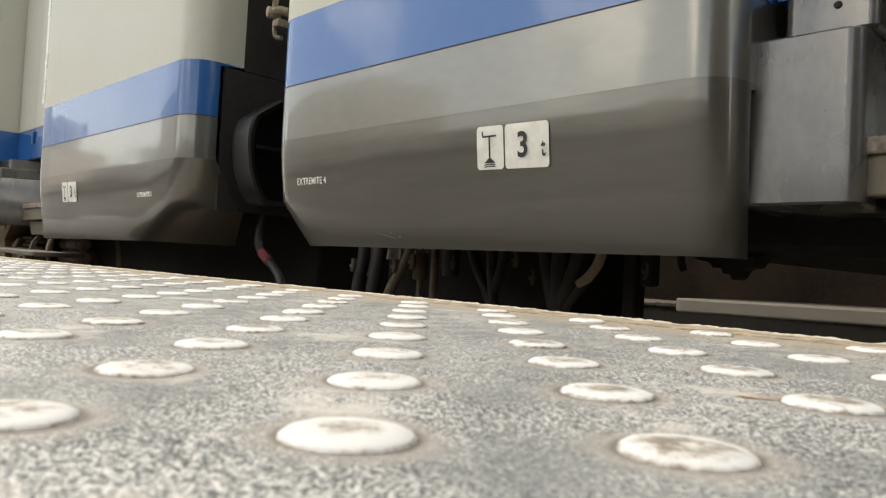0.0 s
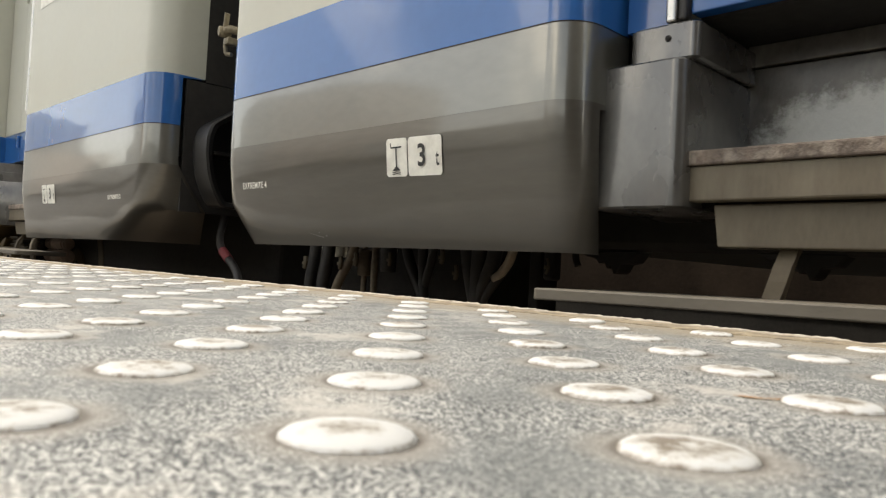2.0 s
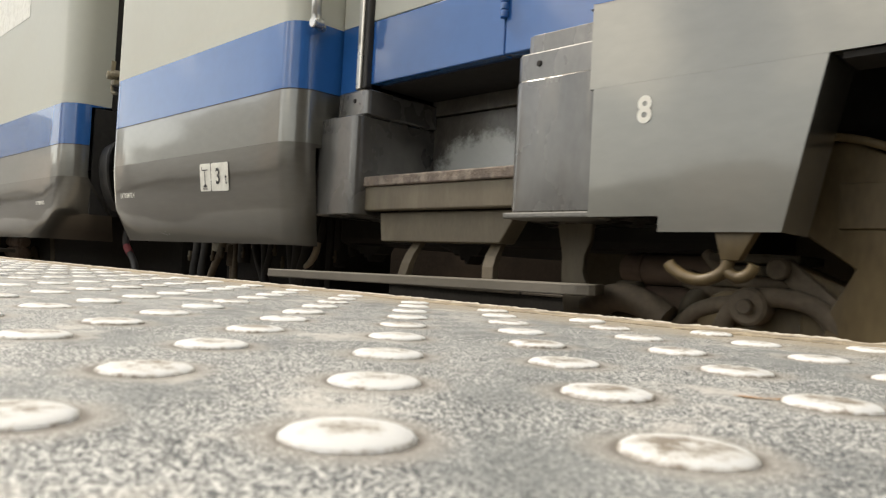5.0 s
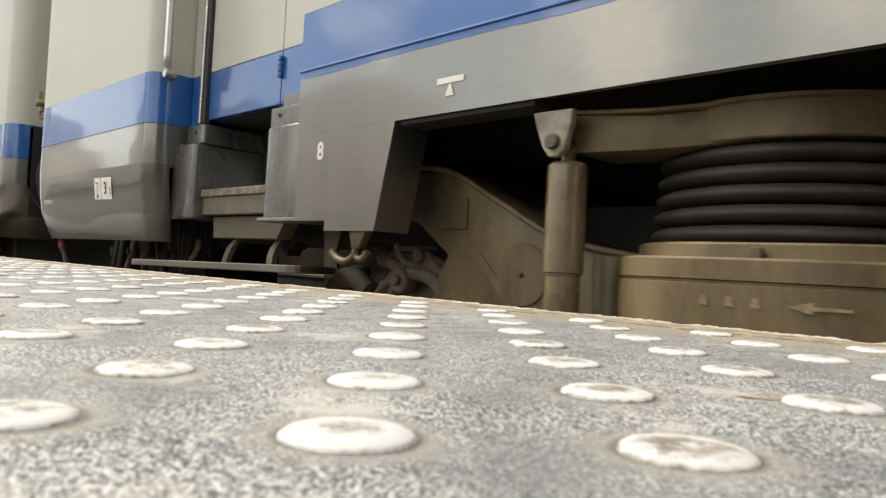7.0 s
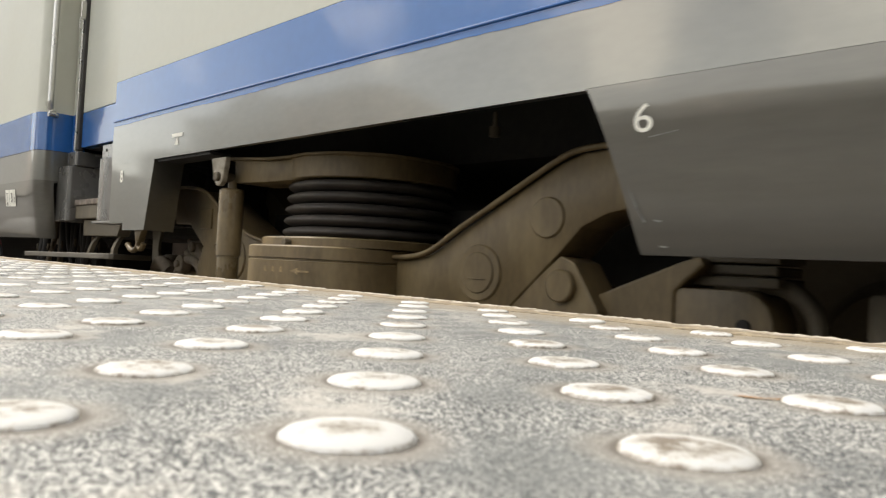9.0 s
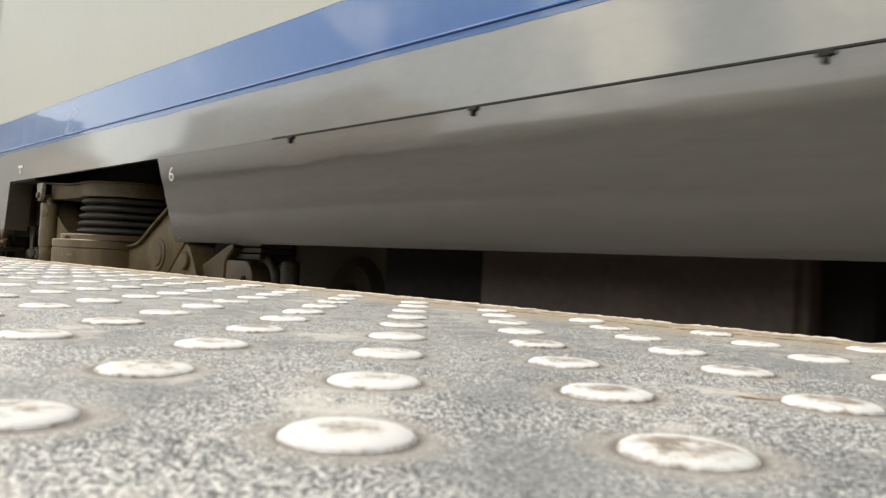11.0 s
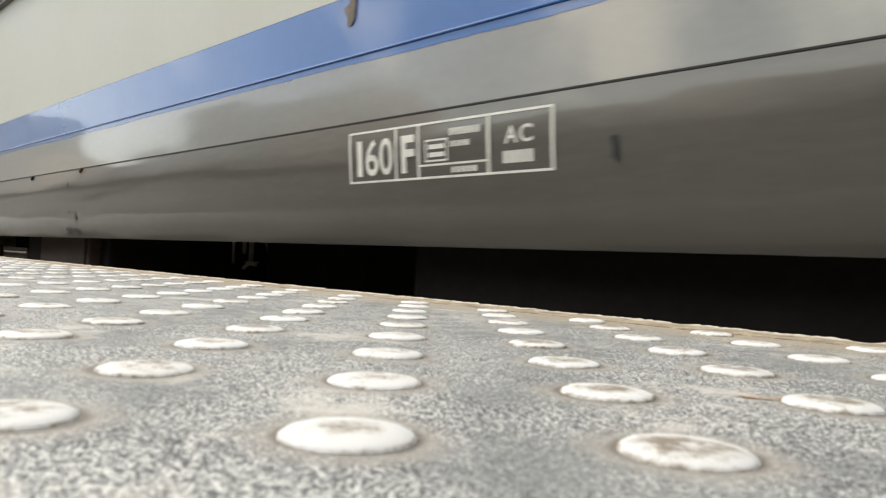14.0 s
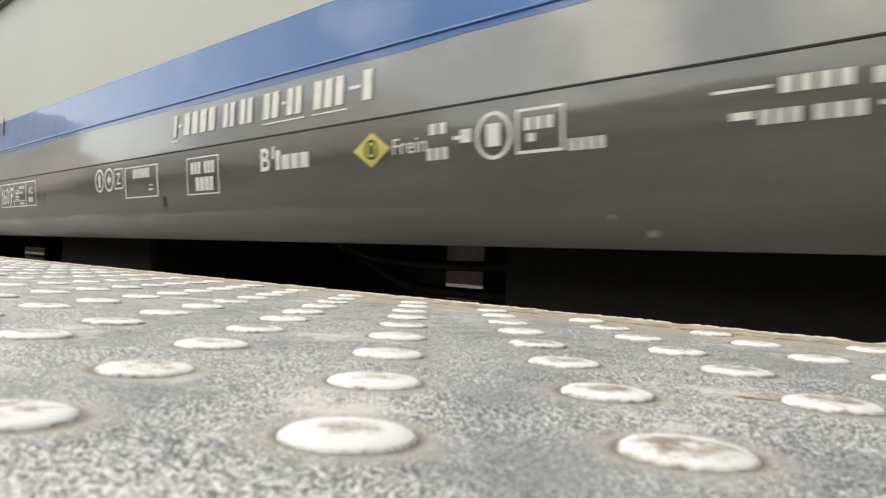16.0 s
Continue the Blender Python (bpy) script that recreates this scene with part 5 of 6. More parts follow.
COACH_B, WHEELS_B = build_coach(None, -1.70, -0.556, 24.0, "cream, blue and grey passenger coach moving along the platform")
lettering("end_marking", "EXTREMITE 4", -1.652, 0.242, 0.018, 0.128, M_MARK, COACH_B, bold=0.01)
lettering("figure", "8", 0.559, 0.301, 0.047, 0.027, M_MARK, COACH_B, bold=0.03, flat=1.0792)
lettering("figure", "6", 2.756, 0.287, 0.048, 0.034, M_MARK, COACH_B)
bm = bmesh.new()
decal(bm, [(0.989, 1.069, 0.4345, 0.4475)])
decal_poly(bm, [(1.016, 0.407), (1.042, 0.407), (1.032, 0.432), (1.026, 0.432)])
part("lifting_mark", bm, M_MARK, COACH_B)


def bar_row(coach, x0, x1, z0, z1, count, gap=0.25):
    w = (x1 - x0) / count
    for k in range(count):
        bm = bmesh.new()
        decal(bm, [(x0 + k * w, x0 + (k + 1 - gap) * w, z0, z1)])
        part("number_bar", bm, M_MARK, coach)


def char_bars(bm, x0, x1, z0, z1, count, gap=0.28):
    """A row of plain upright bars in place of figures."""
    w = (x1 - x0) / count
    for k in range(count):
        decal(bm, [(x0 + k * w, x0 + (k + 1 - gap) * w, z0, z1)])


def side_markings(coach):
    rnd = random.Random(3)
    # speed panel
    bm = bmesh.new()
    x0, x1, z0, z1 = 7.347, 7.961, 0.234, 0.356
    decal(bm, frame_quads(x0, x1, z0, z1, 0.005, 0.007))
    decal(bm, [(7.515, 7.522, z0, z1), (7.590, 7.597, z0, z1), (7.795, 7.803, z0, z1), (7.597, 7.795, 0.261, 0.2655)])
    decal(bm, frame_quads(7.615, 7.684, 0.270, 0.318, 0.004))
    decal(bm, [(7.626, 7.674, 0.280, 0.290), (7.626, 7.674, 0.297, 0.307)])
    char_bars(bm, 7.690, 7.780, 0.322, 0.337, 6, 0.3)
    char_bars(bm, 7.694, 7.750, 0.298, 0.310, 4, 0.3)
    char_bars(bm, 7.695, 7.770, 0.244, 0.256, 5, 0.3)
    char_bars(bm, 7.838, 7.915, 0.254, 0.278, 5, 0.22)
    panel = part("speed_panel", bm, M_MARK, coach, "white framed speed and brake panel")
    for digit, xa, w in (("1", 7.378, 0.019), ("6", 7.410, 0.046), ("0", 7.461, 0.046)):
        lettering("digit", digit, xa, 0.250, 0.084, w, M_MARK, panel, bold=0.014)
    lettering("letter", "F", 7.537, 0.250, 0.084, 0.044, M_MARK, panel, bold=0.03)
    for letter, xa in (("A", 7.842), ("C", 7.879)):
        lettering("letter", letter, xa, 0.292, 0.034, 0.033, M_MARK, panel, bold=0.02)
    # round and square service marks
    for cx in (8.786, 8.886):
        bm = bmesh.new()
        ring(bm, cx, 0.316, 0.037, 0.047)
        if cx < 8.8:
            decal_poly(bm, [(8.777, 0.288), (8.798, 0.288), (8.800, 0.33), (8.786, 0.347), (8.772, 0.33)])
        else:
            decal_poly(bm, [(8.866, 0.316), (8.888, 0.292), (8.892, 0.306), (8.908, 0.306), (8.908, 0.326), (8.892, 0.326), (8.888, 0.340)])
        part("round_mark", bm, M_MARK, coach, "white ring with a plain sign in it")
    bm = bmesh.new()
    decal(bm, frame_quads(8.938, 9.026, 0.276, 0.356, 0.006))
    part("square_mark", bm, M_MARK, coach, "white square frame")
    lettering("letter", "z", 8.962, 0.294, 0.044, 0.04, M_MARK, coach)
    bm = bmesh.new()
    decal(bm, frame_quads(9.041, 9.332, 0.238, 0.353, 0.0045, 0.009))
    char_bars(bm, 9.118, 9.265, 0.309, 0.343, 8, 0.22)
    decal(bm, [(9.25, 9.29, 0.262, 0.268), (9.255, 9.29, 0.278, 0.283)])
    part("depot_panel", bm, M_MARK, coach, "white framed panel with a line of writing")
    # weight panel
    bm = bmesh.new()
    decal(bm, frame_quads(9.552, 9.768, 0.234, 0.354, 0.004, 0.006))
    char_bars(bm, 9.582, 9.655, 0.300, 0.338, 3, 0.2)
    char_bars(bm, 9.672, 9.744, 0.300, 0.338, 3, 0.2)
    char_bars(bm, 9.613, 9.735, 0.246, 0.289, 4, 0.16)
    part("weight_panel", bm, M_MARK, coach, "white framed weight panel")
    # vehicle number, as bars
    bm = bmesh.new()
    za, zb = 0.432, 0.506
    for xa, xb, c in ((9.445, 9.475, 1), (9.49, 9.500, 1), (9.52, 9.745, 4), (9.785, 9.862, 2), (9.885, 9.965, 2), (10.015, 10.105, 2), (10.135, 10.215, 2), (10.262, 10.40, 3), (10.465, 10.51, 1)):
        if c == 1 and xb - xa < 0.012:
            decal(bm, [(9.482, 9.505, 0.462, 0.472)])
        else:
            bar_row(coach, xa, xb, za, zb, c)
    decal(bm, [(10.11, 10.13, 0.464, 0.473), (10.41, 10.455, 0.464, 0.473), (9.440, 9.482, 0.416, 0.421), (10.015, 10.225, 0.417, 0.421), (10.256, 10.405, 0.417, 0.421)])
    tagged(part("number_rules", bm, M_MARK, coach, "white rules and dashes of the vehicle number"), kind="stuff")
    # class mark
    bm = bmesh.new()
    lettering("letter", "B", 10.012, 0.286, 0.064, 0.050, M_MARK, coach, bold=0.02)
    decal(bm, [(10.07, 10.082, 0.318, 0.352), (10.09, 10.112, 0.286, 0.34), (10.12, 10.158, 0.286, 0.326), (10.166, 10.20, 0.286, 0.326), (10.208, 10.248, 0.286, 0.326)])
    part("class_mark", bm, M_MARK, coach, "white class letters")
    # yellow lozenge
    bm = bmesh.new()
    decal_poly(bm, [(10.438, 0.310), (10.506, 0.268), (10.572, 0.310), (10.506, 0.351)])
    loz = part("yellow_lozenge", bm, M_YELL, coach, "yellow lozenge with a dark ring")
    bm = bmesh.new()
    ring(bm, 10.506, 0.310, 0.018, 0.024, 20, 0.003)
    decal(bm, [(10.499, 10.513, 0.300, 0.320)], 0.003)
    part("lozenge_ring", bm, M_INK, loz)
    lettering("word", "Frein", 10.582, 0.292, 0.036, 0.112, M_MARK, coach)
    bm = bmesh.new()
    char_bars(bm, 10.703, 10.762, 0.326, 0.350, 2, 0.35)
    char_bars(bm, 10.695, 10.765, 0.272, 0.298, 3, 0.35)
    decal(bm, [(10.775, 10.80, 0.310, 0.318), (10.795, 10.826, 0.302, 0.330)])
    ring(bm, 10.886, 0.310, 0.040, 0.048)
    decal(bm, [(10.868, 10.904, 0.288, 0.334)])
    decal(bm, frame_quads(10.944, 11.057, 0.268, 0.354, 0.006))
    decal(bm, [(10.972, 10.99, 0.290, 0.306)])
    char_bars(bm, 10.965, 11.04, 0.312, 0.336, 3, 0.35)
    char_bars(bm, 11.068, 11.15, 0.266, 0.288, 4, 0.4)
    part("brake_mark", bm, M_MARK, coach, "white brake marks and frames")
    bm = bmesh.new()
    decal(bm, [(11.336, 11.425, 0.331, 0.336), (11.366, 11.40, 0.288, 0.300), (11.57, 11.62, 0.290, 0.296), (11.73, 11.80, 0.331, 0.336)])
    for xa, xb, za, zb, c in ((11.440, 11.545, 0.321, 0.345, 4), (11.562, 11.70, 0.319, 0.341, 6), (11.410, 11.475, 0.278, 0.300, 3), (11.486, 11.56, 0.278, 0.300, 3), (11.63, 11.70, 0.278, 0.300, 3)):
        char_bars(bm, xa, xb, za, zb, c, 0.4)
    part("length_mark", bm, M_MARK, coach, "two white lines of length marks")
    # scuffs and stains
    smudges = ((5.33, 5.36, 0.30, 0.335), (5.33, 5.35, 0.19, 0.205), (5.37, 5.43, 0.108, 0.130), (5.41, 5.47, 0.100, 0.122), (5.40, 5.418, 0.15, 0.20), (5.608, 5.634, 0.113, 0.124), (8.08, 8.10, 0.24, 0.30), (9.36, 9.385, 0.19, 0.24), (5.29, 5.33, 0.095, 0.14), (5.335, 5.365, 0.095, 0.13))
    for quads in [[q] for q in smudges]:
        bm = bmesh.new()
        for a, b, c, d in quads:
            pts = []
            for k in range(14):
                r = 0.22 + 0.36 * rnd.random()
                pts.append(((a + b) / 2 + (b - a) * r * math.cos(2 * math.pi * k / 14), (c + d) / 2 + (d - c) * r * math.sin(2 * math.pi * k / 14)))
            decal_poly(bm, pts, 0.003)
        part("scuff_mark", bm, M_SCUFF, coach)
    for cx, cz, rx, rz in ((5.262, 0.124, 0.009, 0.010), (5.280, 0.112, 0.006, 0.006)):
        bm = bmesh.new()
        decal_poly(bm, [(cx + rx * (0.5 + 0.6 * rnd.random()) * math.cos(2 * math.pi * k / 13), cz + rz * (0.5 + 0.6 * rnd.random()) * math.sin(2 * math.pi * k / 13)) for k in range(13)], 0.0034)
        part("scuff_mark", bm, M_WORN, coach, "pale rubbed patch")
    # fine pale scratches on the leading edge of the skirt
    for xa, za, xb, zb, w in ((2.785, 0.285, 2.835, 0.292, 0.0018), (2.742, 0.210, 2.757, 0.170, 0.003), (2.757, 0.170, 2.772, 0.145, 0.004), (2.79, 0.148, 2.802, 0.146, 0.003), (2.80, 0.105, 2.812, 0.104, 0.003)):
        bm = bmesh.new()
        decal_poly(bm, [(xa, za - w / 2), (xb, zb - w / 2), (xb + 0.002, zb + w / 2), (xa - 0.002, za + w / 2)], 0.0022)
        part("scratch", bm, M_WORN, coach)
    for cx, cz, r in ((11.235, 0.118, 0.012), (11.155, 0.146, 0.007)):
        bm = bmesh.new()
        decal_poly(bm, [(cx + r * (0.6 + 0.5 * rnd.random()) * math.cos(2 * math.pi * k / 11), cz + 0.7 * r * (0.6 + 0.5 * rnd.random()) * math.sin(2 * math.pi * k / 11)) for k in range(11)], 0.003)
        part("chip_mark", bm, M_WORN, coach, "pale chipped spot")
    for cx, cz, r in ((7.33, 0.665, 0.03), (7.33, 0.71, 0.018)):
        bm = bmesh.new()
        decal_poly(bm, [(cx + r * (0.5 + 0.6 * rnd.random()) * math.cos(2 * math.pi * k / 13), cz + 1.6 * r * (0.5 + 0.6 * rnd.random()) * math.sin(2 * math.pi * k / 13)) for k in range(13)], 0.003)
        part("dirt_splash", bm, M_DUST, coach)


before = set(COACH_B.children)
side_markings(COACH_B)
for ob in set(COACH_B.children) - before:
    ob.location.z -= 0.0045 if ob.name.startswith(("speed_panel", "scuff")) else 0.0072
bm = bmesh.new()
decal_poly(bm, [(-1.335, 0.118), (-1.30, 0.110), (-1.262, 0.104), (-1.262, 0.1055), (-1.30, 0.1115)], 0.002)
decal_poly(bm, [(-1.285, 0.116), (-1.279, 0.116), (-1.279, 0.119), (-1.284, 0.119)], 0.002)
decal_poly(bm, [(-1.255, 0.108), (-1.247, 0.107), (-1.248, 0.110), (-1.254, 0.1105)], 0.002)
part("scratch", bm, M_WORN, COACH_B, "fine pale scratch in the paint")


def under_details(coach):
    """Hoses under the end, brackets and a hook near the wheels, boxes under the floor."""
    hoses = [(-1.690, -1.790, 0.016, M_DUST), (-1.583, -1.583, 0.012, M_DUST), (-1.92, -1.95, 0.022, M_RUB), (-1.84, -1.87, 0.024, M_RUB), (-1.437, -1.346, 0.017, M_RUB), (-1.357, -1.34, 0.016, M_RUB), (-1.305, -1.35, 0.014, M_RUB), (-1.166, -1.124, 0.024, M_RUB), (-1.115, -1.12, 0.026, M_RUB), (-1.055, -1.115, 0.022, M_RUB), (-0.985, -1.10, 0.013, M_RUB)]
    for xa, xb, r, mat in hoses:
        bm = bmesh.new()
        d = xb - xa
        tube(bm, [(xa - d * 0.6, 1.55, 0.36), (xa - d * 0.1, 1.55, 0.16), (xa + d * 0.25, 1.55, 0.06), (xb, 1.55, -0.05), (xb + d * 0.2, 1.57, -0.15), (xb - d * 0.2 + 0.05, 1.62, -0.28)], r)
        part("brake_hose", bm, mat, coach, "hanging dark rubber brake hose", smooth=True)
    bm = bmesh.new()
    lathe(bm, -1.515, 1.55, [(0.024, 0.02), (0.026, 0.03), (0.026, 0.30), (0.02, 0.31)], 20)
    lathe(bm, -1.55, 1.55, [(0.006, 0.04), (0.006, 0.3)], 10)
    part("hose_plug", bm, M_RUB, coach, smooth=True)
    for x, z, r in ((-1.955, 0.035, 0.012), (-1.745, 0.04, 0.010), (-1.66, 0.055, 0.012), (-1.485, 0.06, 0.009), (-1.25, 0.075, 0.010), (-1.19, 0.03, 0.009), (-0.862, 0.06, 0.006)):
        bm = bmesh.new()
        tube(bm, [(x, 1.53, z + 0.022), (x + 0.006, 1.527, z), (x - 0.003, 1.53, z - 0.018)], r * 0.75, 7)
        box(bm, x - r, x + r * 0.6, 1.522, 1.536, z - 0.006, z + 0.004, 0.001)
        part("hose_coupling", bm, M_HANG, coach, smooth=True)
    bm = bmesh.new()
    rbox(bm, -2.02, -1.985, 1.60, 1.64, 0.0, 0.055, 0.012)
    box(bm, -2.03, -1.94, 1.61, 1.63, 0.055, 0.066, 0.002)
    tube(bm, [(-1.97, 1.60, 0.06), (-1.95, 1.60, 0.085), (-1.955, 1.60, 0.105)], 0.008, 8)
    part("air_cock", bm, M_BARE, coach, "pale metal air cock among the hoses", smooth=True)
    bm = bmesh.new()
    lathe(bm, -1.70, 1.60, [(0.010, -0.30), (0.010, 0.0), (0.022, 0.002), (0.024, 0.008), (0.024, 0.085), (0.020, 0.092), (0.009, 0.094), (0.009, 0.3)], 18)
    part("regulator", bm, M_DUST, coach, "brown dusty regulator on a thin rod", smooth=True)
    bm = bmesh.new()
    box(bm, -1.575, -1.535, 1.60, 1.604, 0.083, 0.096, 0.001)
    part("tag", bm, M_MARK, coach, "small white tag")
    bm = bmesh.new()
    box(bm, -1.90, -1.80, 1.60, 1.66, 0.062, 0.10, 0.004)
    part("angle_iron", bm, M_IRON, coach, "pale angle iron between the hoses")
    bm = bmesh.new()
    tube(bm, [(-0.988, 1.544, 0.112), (-0.993, 1.544, 0.095), (-1.005, 1.544, 0.067), (-1.029, 1.544, 0.038), (-1.055, 1.544, 0.019)], 0.013)
    part("pale_pipe", bm, M_CREAM, coach, "pale worn pipe", smooth=True)
    bm = bmesh.new()
    tube(bm, [(-2.275, 1.37, 0.062), (-2.24, 1.365, 0.047), (-2.205, 1.36, 0.030)], 0.0175)
    part("coupling_hose", bm, M_RED, coach, "red-collared coupling hose", smooth=True)
    bm = bmesh.new()
    tube(bm, [(-2.34, 1.42, 0.26), (-2.33, 1.385, 0.12), (-2.275, 1.37, 0.062), (-2.205, 1.36, 0.030), (-2.15, 1.355, 0.0), (-2.11, 1.35, -0.045), (-2.06, 1.35, -0.2)], 0.015)
    part("coupling_hose", bm, M_RUB, coach, smooth=True)
    bm = bmesh.new()
    box(bm, -1.74, -1.66, 1.60, 1.61, 0.088, 0.094)
    part("angle_iron", bm, M_IRON, coach, "pale angle iron between the hoses")
    bm = bmesh.new()
    box(bm, -0.922, -0.888, 1.53, 1.58, -0.14, 0.34, 0.005)
    box(bm, -0.878, -0.845, 1.53, 1.57, 0.025, 0.34, 0.008)
    part("hanger_bracket", bm, M_DARK, coach)
    bm = bmesh.new()
    rag = [(0.0, 0.108), (0.02, 0.097), (0.05, 0.092), (0.06, 0.080), (0.075, 0.085), (0.085, 0.068), (0.095, 0.075), (0.105, 0.056), (0.115, 0.062), (0.125, 0.080), (0.15, 0.084), (0.17, 0.108)]
    prism_xz(bm, [(-0.316 + x, z) for x, z in rag], 1.50, 1.56, 0.002)
    part("drain_valve", bm, M_DARK, coach, "ragged black valve fittings")
    bm = bmesh.new()
    prism_xz(bm, [(-0.746 + 0.95 * x, z - 0.006) for x, z in rag], 1.50, 1.56, 0.002)
    tube(bm, [(-0.746 - 0.03, 1.53, 0.15), (-0.746 - 0.03, 1.53, 0.09), (-0.746 - 0.022, 1.53, 0.066)], 0.009, 8)
    part("drain_valve", bm, M_DARK, coach, "ragged black valve fittings")
    # hook under the plate
    bm = bmesh.new()
    tube(bm, [(0.615, 1.18, 0.13), (0.612, 1.18, 0.075), (0.598, 1.18, 0.056), (0.57, 1.18, 0.046), (0.540, 1.18, 0.050), (0.518, 1.18, 0.062), (0.508, 1.18, 0.073)], 0.011)
    tube(bm, [(0.608, 1.18, 0.064), (0.630, 1.18, 0.053), (0.648, 1.18, 0.060), (0.657, 1.18, 0.074)], 0.010)
    prism_xz(bm, [(0.59, 0.135), (0.665, 0.135), (0.635, 0.08), (0.605, 0.08)], 1.168, 1.192, 0.003)
    for v in bm.verts:
        v.co = (2.1143 + (v.co.x - 2.1143) * 0.932, v.co.y - 0.078, 0.042 + (v.co.z - 0.042) * 0.932)
    part("tow_hook", bm, M_OLIVE, coach, "dusty olive double hook under the side plate", smooth=True)
    bm = bmesh.new()
    tube(bm, [(0.30, 1.36, -0.03), (0.37, 1.34, 0.0), (0.44, 1.33, -0.005), (0.50, 1.33, -0.035)], 0.03)
    tube(bm, [(0.50, 1.35, -0.06), (0.56, 1.34, -0.01), (0.64, 1.34, 0.01)], 0.016)
    part("brake_lever", bm, M_DUST, coach, "brown dusty brake lever", smooth=True)
    bm = bmesh.new()
    tube(bm, [(0.60, 1.33, -0.06), (0.64, 1.31, 0.0), (0.70, 1.30, 0.022), (0.78, 1.30, 0.010), (0.83, 1.31, -0.05)], 0.017)
    disc_y(bm, 0.675, 0.004, 0.034, 1.275, 1.315, 20, 0.005)
    disc_y(bm, 0.675, 0.004, 0.014, 1.262, 1.29, 14, 0.003)
    part("brake_lever", bm, M_DUST, coach, "brown dusty brake lever", smooth=True)
    bm = bmesh.new()
    prism_xz(bm, [(0.70, 0.075), (0.735, 0.085), (0.85, -0.01), (0.86, -0.08), (0.80, -0.08), (0.78, -0.015)], 1.315, 1.345, 0.005)
    disc_y(bm, 0.715, 0.072, 0.020, 1.30, 1.35, 16, 0.004)
    part("brake_link", bm, M_DUST, coach, "brown dusty brake link", smooth=True)
    bm = bmesh.new()
    tube(bm, [(0.55, 1.38, 0.10), (0.60, 1.37, 0.055), (0.66, 1.37, 0.045), (0.76, 1.38, 0.05)], 0.012)
    tube(bm, [(0.50, 1.40, 0.05), (0.58, 1.40, 0.03), (0.72, 1.40, 0.035)], 0.020)
    part("brake_rod", bm, M_DUST, coach, "brown dusty brake rods", smooth=True)
    # fittings in the gap between the equipment boxes
    bm = bmesh.new()
    prism_xz(bm, [(3.33, 0.40), (3.445, 0.40), (3.445, 0.157), (3.51, 0.10), (3.62, 0.025), (3.79, -0.06), (3.80, -0.24), (3.33, -0.24)], 3.21, 3.235, 0.002)
    part("box_gusset", bm, M_DARK, coach, "sooty triangular gusset")
    bm = bmesh.new()
    prism_xz(bm, [(4.405, 0.30), (4.43, 0.30), (4.44, 0.0), (4.435, -0.012), (4.42, 0.0)], 2.40, 2.412, 0.002)
    part("strap", bm, M_BARE, coach, "bare metal strap under the floor")
    bm = bmesh.new()
    box(bm, 4.47, 4.497, 2.49, 2.515, 0.0, 0.30, 0.003)
    box(bm, 4.385, 4.41, 2.49, 2.51, 0.06, 0.30, 0.003)
    box(bm, 4.44, 4.56, 2.485, 2.52, 0.003, 0.014, 0.002)
    tube(bm, [(4.40, 2.50, -0.035), (4.44, 2.50, -0.012), (4.50, 2.50, 0.0), (4.55, 2.50, -0.008)], 0.013, 10)
    part("drain_cock", bm, M_BARE, coach, "pale drain cock with a lever", smooth=True)
    underframe(coach, [(-2.05, -1.27, 1.76, 2.15, -0.30), (3.95, 4.95, 3.40, 3.6, -0.30), (-0.80, 0.60, 1.492, 3.4, 0.105), (3.45, 4.81, 1.47, 1.914, -0.30), (3.30, 3.42, 2.50, 3.209, -0.30), (4.50, 5.57, 2.60, 3.37, -0.30), (6.66, 8.48, 2.23, 3.42, -0.30), (7.2, 8.46, 1.45, 2.229, -0.28), (9.61, 16.0, 2.49, 3.5, -0.30), (10.62, 16.0, 1.45, 2.489, -0.28)])
    bm = bmesh.new()
    box(bm, 3.92, 4.72, 1.40, 1.469, -0.28, 0.30, 0.01)
    box(bm, 4.66, 4.70, 1.385, 1.41, -0.28, 0.30, 0.004)
    part("battery_cover", bm, M_PINK, coach, "dusty pinkish brown equipment cover")
    bm = bmesh.new()
    tube(bm, [(9.0, 2.0, 0.2), (9.25, 2.0, 0.1), (9.5, 2.0, 0.06), (9.8, 2.0, 0.045), (10.2, 2.0, 0.05)], 0.02)
    tube(bm, [(8.95, 2.1, 0.17), (9.1, 2.1, 0.11), (9.35, 2.1, 0.02), (9.55, 2.1, -0.045), (9.8, 2.1, -0.06), (10.2, 2.1, -0.06)], 0.022)
    part("under_floor_pipe", bm, M_RUB, coach, smooth=True)
    # fittings on the end wall
    bm = bmesh.new()
    tube(bm, [(-1.79, 1.12, 0.745), (-1.82, 1.10, 0.75), (-1.85, 1.09, 0.745)], 0.013)
    tube(bm, [(-1.835, 1.09, 0.80), (-1.845, 1.09, 0.76), (-1.85, 1.09, 0.735)], 0.009)
    tube(bm, [(-1.84, 1.09, 0.70), (-1.82, 1.09, 0.672), (-1.79, 1.10, 0.668)], 0.007)
    box(bm, -1.85, -1.79, 1.085, 1.12, 0.70, 0.722, 0.004)
    disc_y(bm, -1.858, 0.742, 0.017, 1.07, 1.11, 16, 0.003)
    for v in bm.verts:
        v.co.x = -1.795 + (v.co.x + 1.795) * 0.5
    part("end_valve", bm, M_BRASS, coach, "tarnished brass valve on the coach end", smooth=True)


under_details(COACH_B)

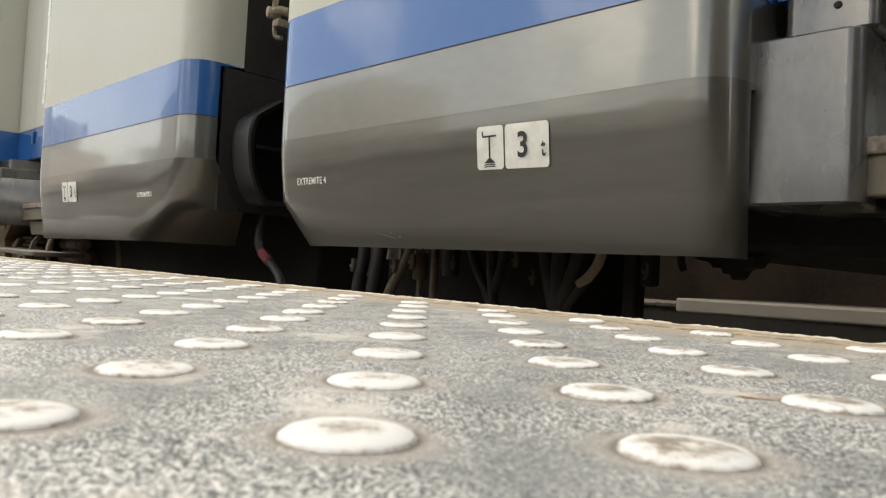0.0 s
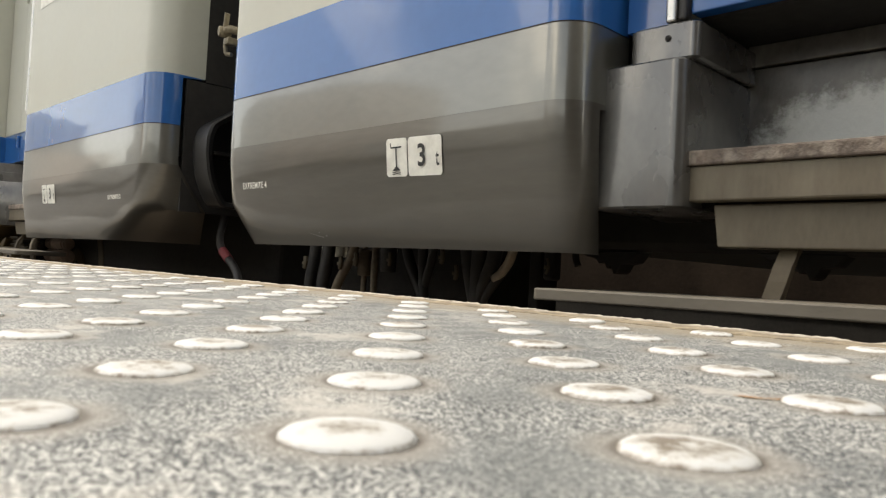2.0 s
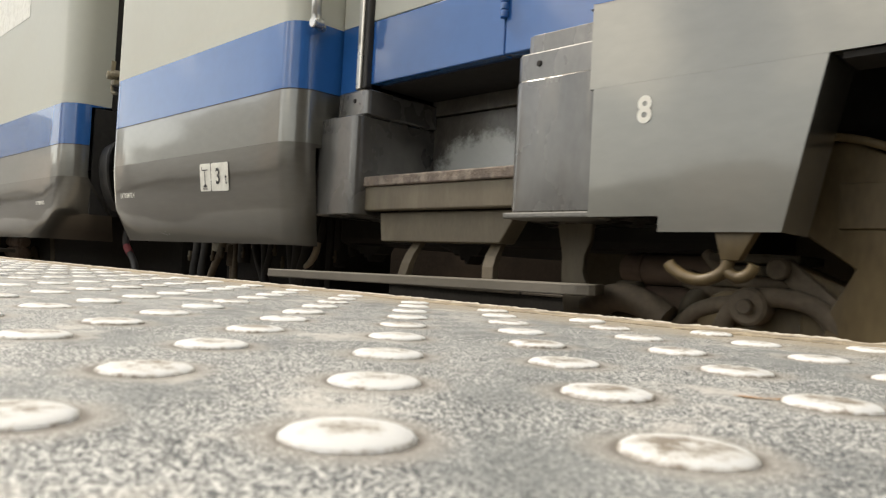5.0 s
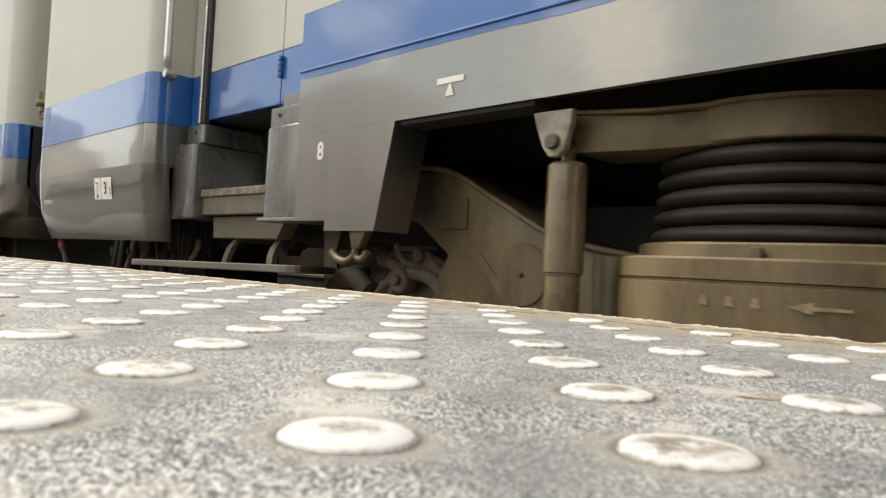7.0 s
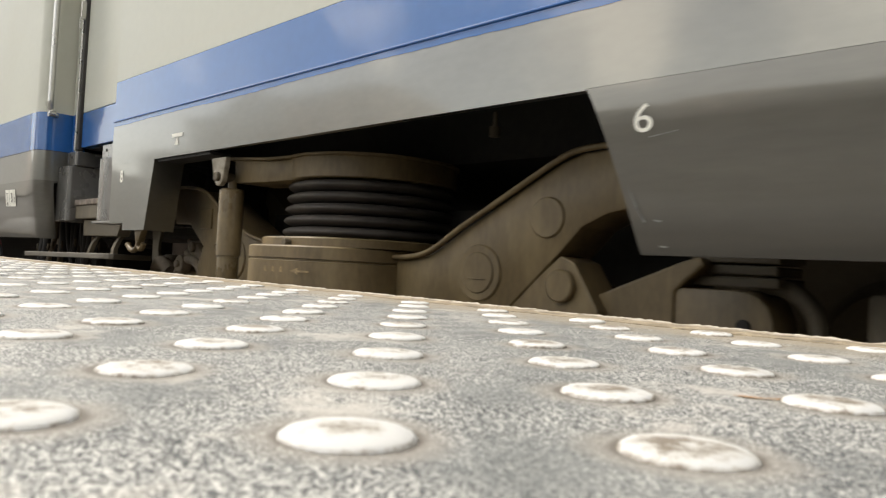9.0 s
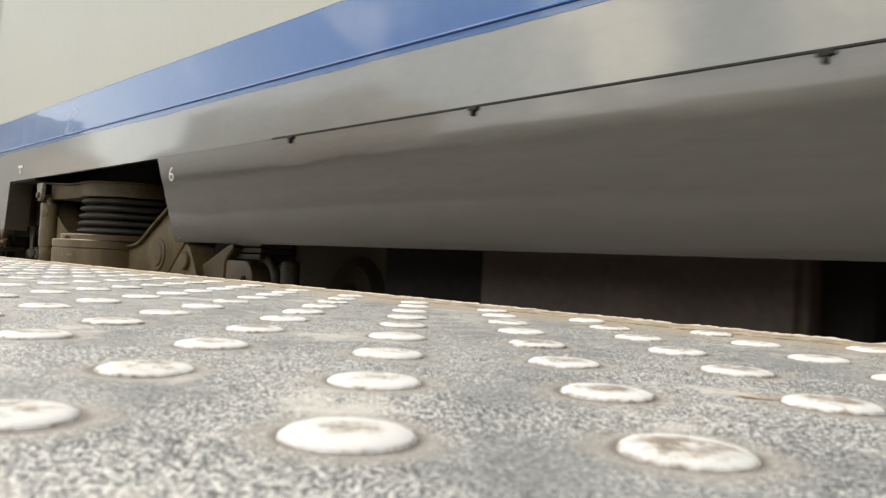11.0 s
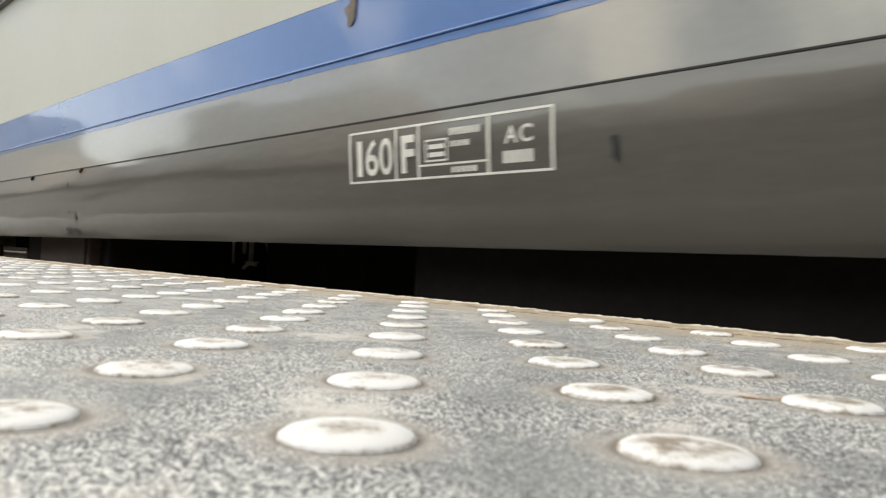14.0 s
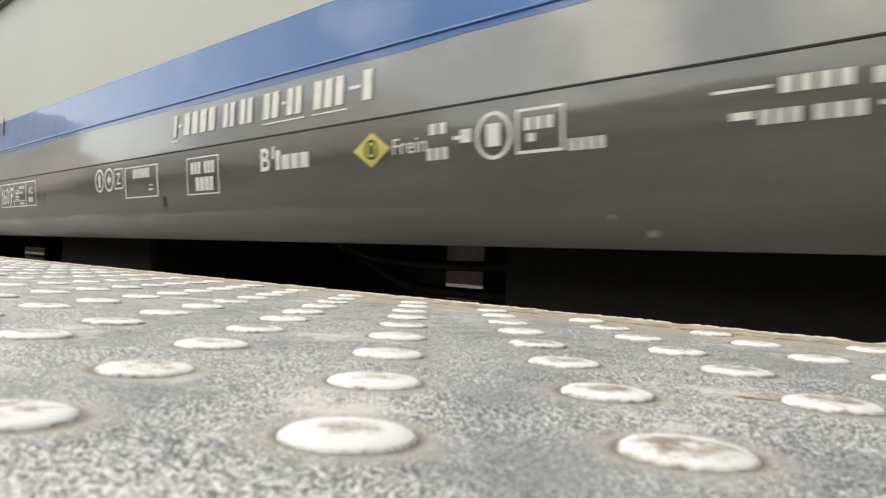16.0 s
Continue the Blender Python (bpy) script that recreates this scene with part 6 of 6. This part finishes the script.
COACH_A, WHEELS_A = build_coach(-4.37, -1.97, -0.556, 24.0, "cream, blue and grey passenger coach coupled ahead")
lettering("end_marking", "EXTREMITE 2", -1.80, 0.242, 0.017, 0.128, M_MARK, COACH_A, bold=0.045)
bm = bmesh.new()
decal(bm, [(-1.40, -0.66, 1.215, 2.0)])
part("pale_panel", bm, M_MARK, COACH_A, "paler cream panel on the end bay")
underframe(COACH_A, [(-1.97, 0.6, 1.70, 2.35, -0.30), (3.35, 9.05, 1.45, 3.5, -0.30), (10.0, 16.0, 1.45, 3.5, -0.30)])
ORIGIN[0], MIRROR[0] = Vector((0, 0, 0)), None


# ---------------------------------------------------------------- studs
def stud_mesh(seed):
    rnd = random.Random(seed)
    n = 20
    prof = [(0.0171, -0.0012), (0.0170, 0.0001), (0.0163, 0.0010), (0.0148, 0.0017), (0.0115, 0.00225), (0.0065, 0.0025), (0.003, 0.00255)]
    verts, faces = [], []
    for j, (r, z) in enumerate(prof):
        for i in range(n):
            q = r * (1 + 0.012 * rnd.uniform(-1, 1))
            verts.append((q * math.cos(2 * math.pi * i / n), q * math.sin(2 * math.pi * i / n), z + (0.00008 * rnd.uniform(-1, 1) if j else 0)))
    for j in range(len(prof) - 1):
        for i in range(n):
            faces.append((j * n + i, j * n + (i + 1) % n, (j + 1) * n + (i + 1) % n, (j + 1) * n + i))
    faces.append(tuple((len(prof) - 1) * n + i for i in range(n)))
    return verts, faces


def build_studs():
    ang, pitch, ox, oy = LAT_A, LAT_P, LAT_X, LAT_Y
    variants = []
    for s in range(6):
        v, f = stud_mesh(s)
        me = bpy.data.meshes.new("stud")
        me.from_pydata(v, [], f)
        for p in me.polygons:
            p.use_smooth = True
        me.materials.append(M_STUD)
        variants.append(me)
    places = []
    for u in range(-130, 60):
        for v in range(-60, 130):
            x = ox + pitch * (u * math.cos(ang) - v * math.sin(ang))
            y = oy + pitch * (u * math.sin(ang) + v * math.cos(ang))
            if -9.5 < x < 2.5 and -0.02 < y < 0.585:
                places.append((x, y))
    places.sort(key=lambda p: math.hypot(p[0] + 0.35, p[1] - 0.25))
    rnd = random.Random(11)
    rv, rf = [], []
    for k, (x, y) in enumerate(places):
        x += rnd.uniform(-0.001, 0.001)
        y += rnd.uniform(-0.001, 0.001)
        if k < 300:
            ob = new("stud", variants[k % 6])
            ob.parent = PLATFORM
            ob.matrix_basis = pose(x, y, 0, 0, 0, rnd.uniform(0, 360))
        else:
            v, f = stud_mesh(k % 6)
            base = len(rv)
            rv += [(a + x, b + y, c) for a, b, c in v]
            rf += [tuple(i + base for i in q) for q in f]
    for name, v, f, mat, lab in (("far_studs", rv, rf, M_FARSTUD, "many worn white tactile studs"),):
        me = bpy.data.meshes.new(name)
        me.from_pydata(v, [], f)
        for p in me.polygons:
            p.use_smooth = True
        me.materials.append(mat)
        ob = new(name, me)
        ob.parent = PLATFORM
        tagged(ob, lab, kind="stuff")


build_studs()

bm = bmesh.new()
bm.faces.new([bm.verts.new(p) for p in [(x, y, ripple(x, y) + 0.0005) for x, y, z in ((-0.1150, 0.2712, 0.0012), (-0.1080, 0.2735, 0.0013), (-0.1020, 0.2812, 0.0012), (-0.1008, 0.2850, 0.0011), (-0.1065, 0.2795, 0.0013), (-0.1125, 0.2748, 0.0012))]])
part("rust_streak", bm, M_ORANGE, PLATFORM, "thin rusty streak")

# How far the train has come, every half second.
TRAVEL = (0.0, -0.0455, -0.1075, -0.1849, -0.2824, -0.3956, -0.5259, -0.6742, -0.8382, -1.0102, -1.197, -1.4002, -1.6214, -1.8624, -2.1143, -2.393, -2.6996,
          -3.0361, -3.4005, -3.799, -4.2278, -4.6876, -5.179, -5.7025, -6.2452, -6.8157, -7.4251, -8.093, -8.7717, -9.482, -10.2371, -11.0262, -11.8451)


# The track climbs a little under the long side, seconds and metres.
CLIMB = ((0.0, 0.0), (11.5, 0.0), (12.5, 0.0022), (13.0, 0.0035), (14.0, 0.0052), (15.0, 0.0070), (16.0, 0.0088))


def climb(t):
    return float(np.interp(t, [c[0] for c in CLIMB], [c[1] for c in CLIMB]))


def motions():
    for coach, wheels in ((COACH_B, WHEELS_B), (COACH_A, WHEELS_A)):
        home = coach.location.copy()
        walk(coach, [(0.5 * k, pose(home.x + s, home.y, home.z + climb(0.5 * k))) for k, s in enumerate(TRAVEL)])
        for w in wheels:
            at = w.location.copy()
            rows = []
            for k, s in enumerate(TRAVEL):
                if k:
                    mid = (s + TRAVEL[k - 1]) / 2
                    rows.append((0.5 * k - 0.25, pose(*at, 0, math.degrees(mid / 0.46), 0)))
                rows.append((0.5 * k, pose(*at, 0, math.degrees(s / 0.46), 0)))
            walk(w, rows)


motions()
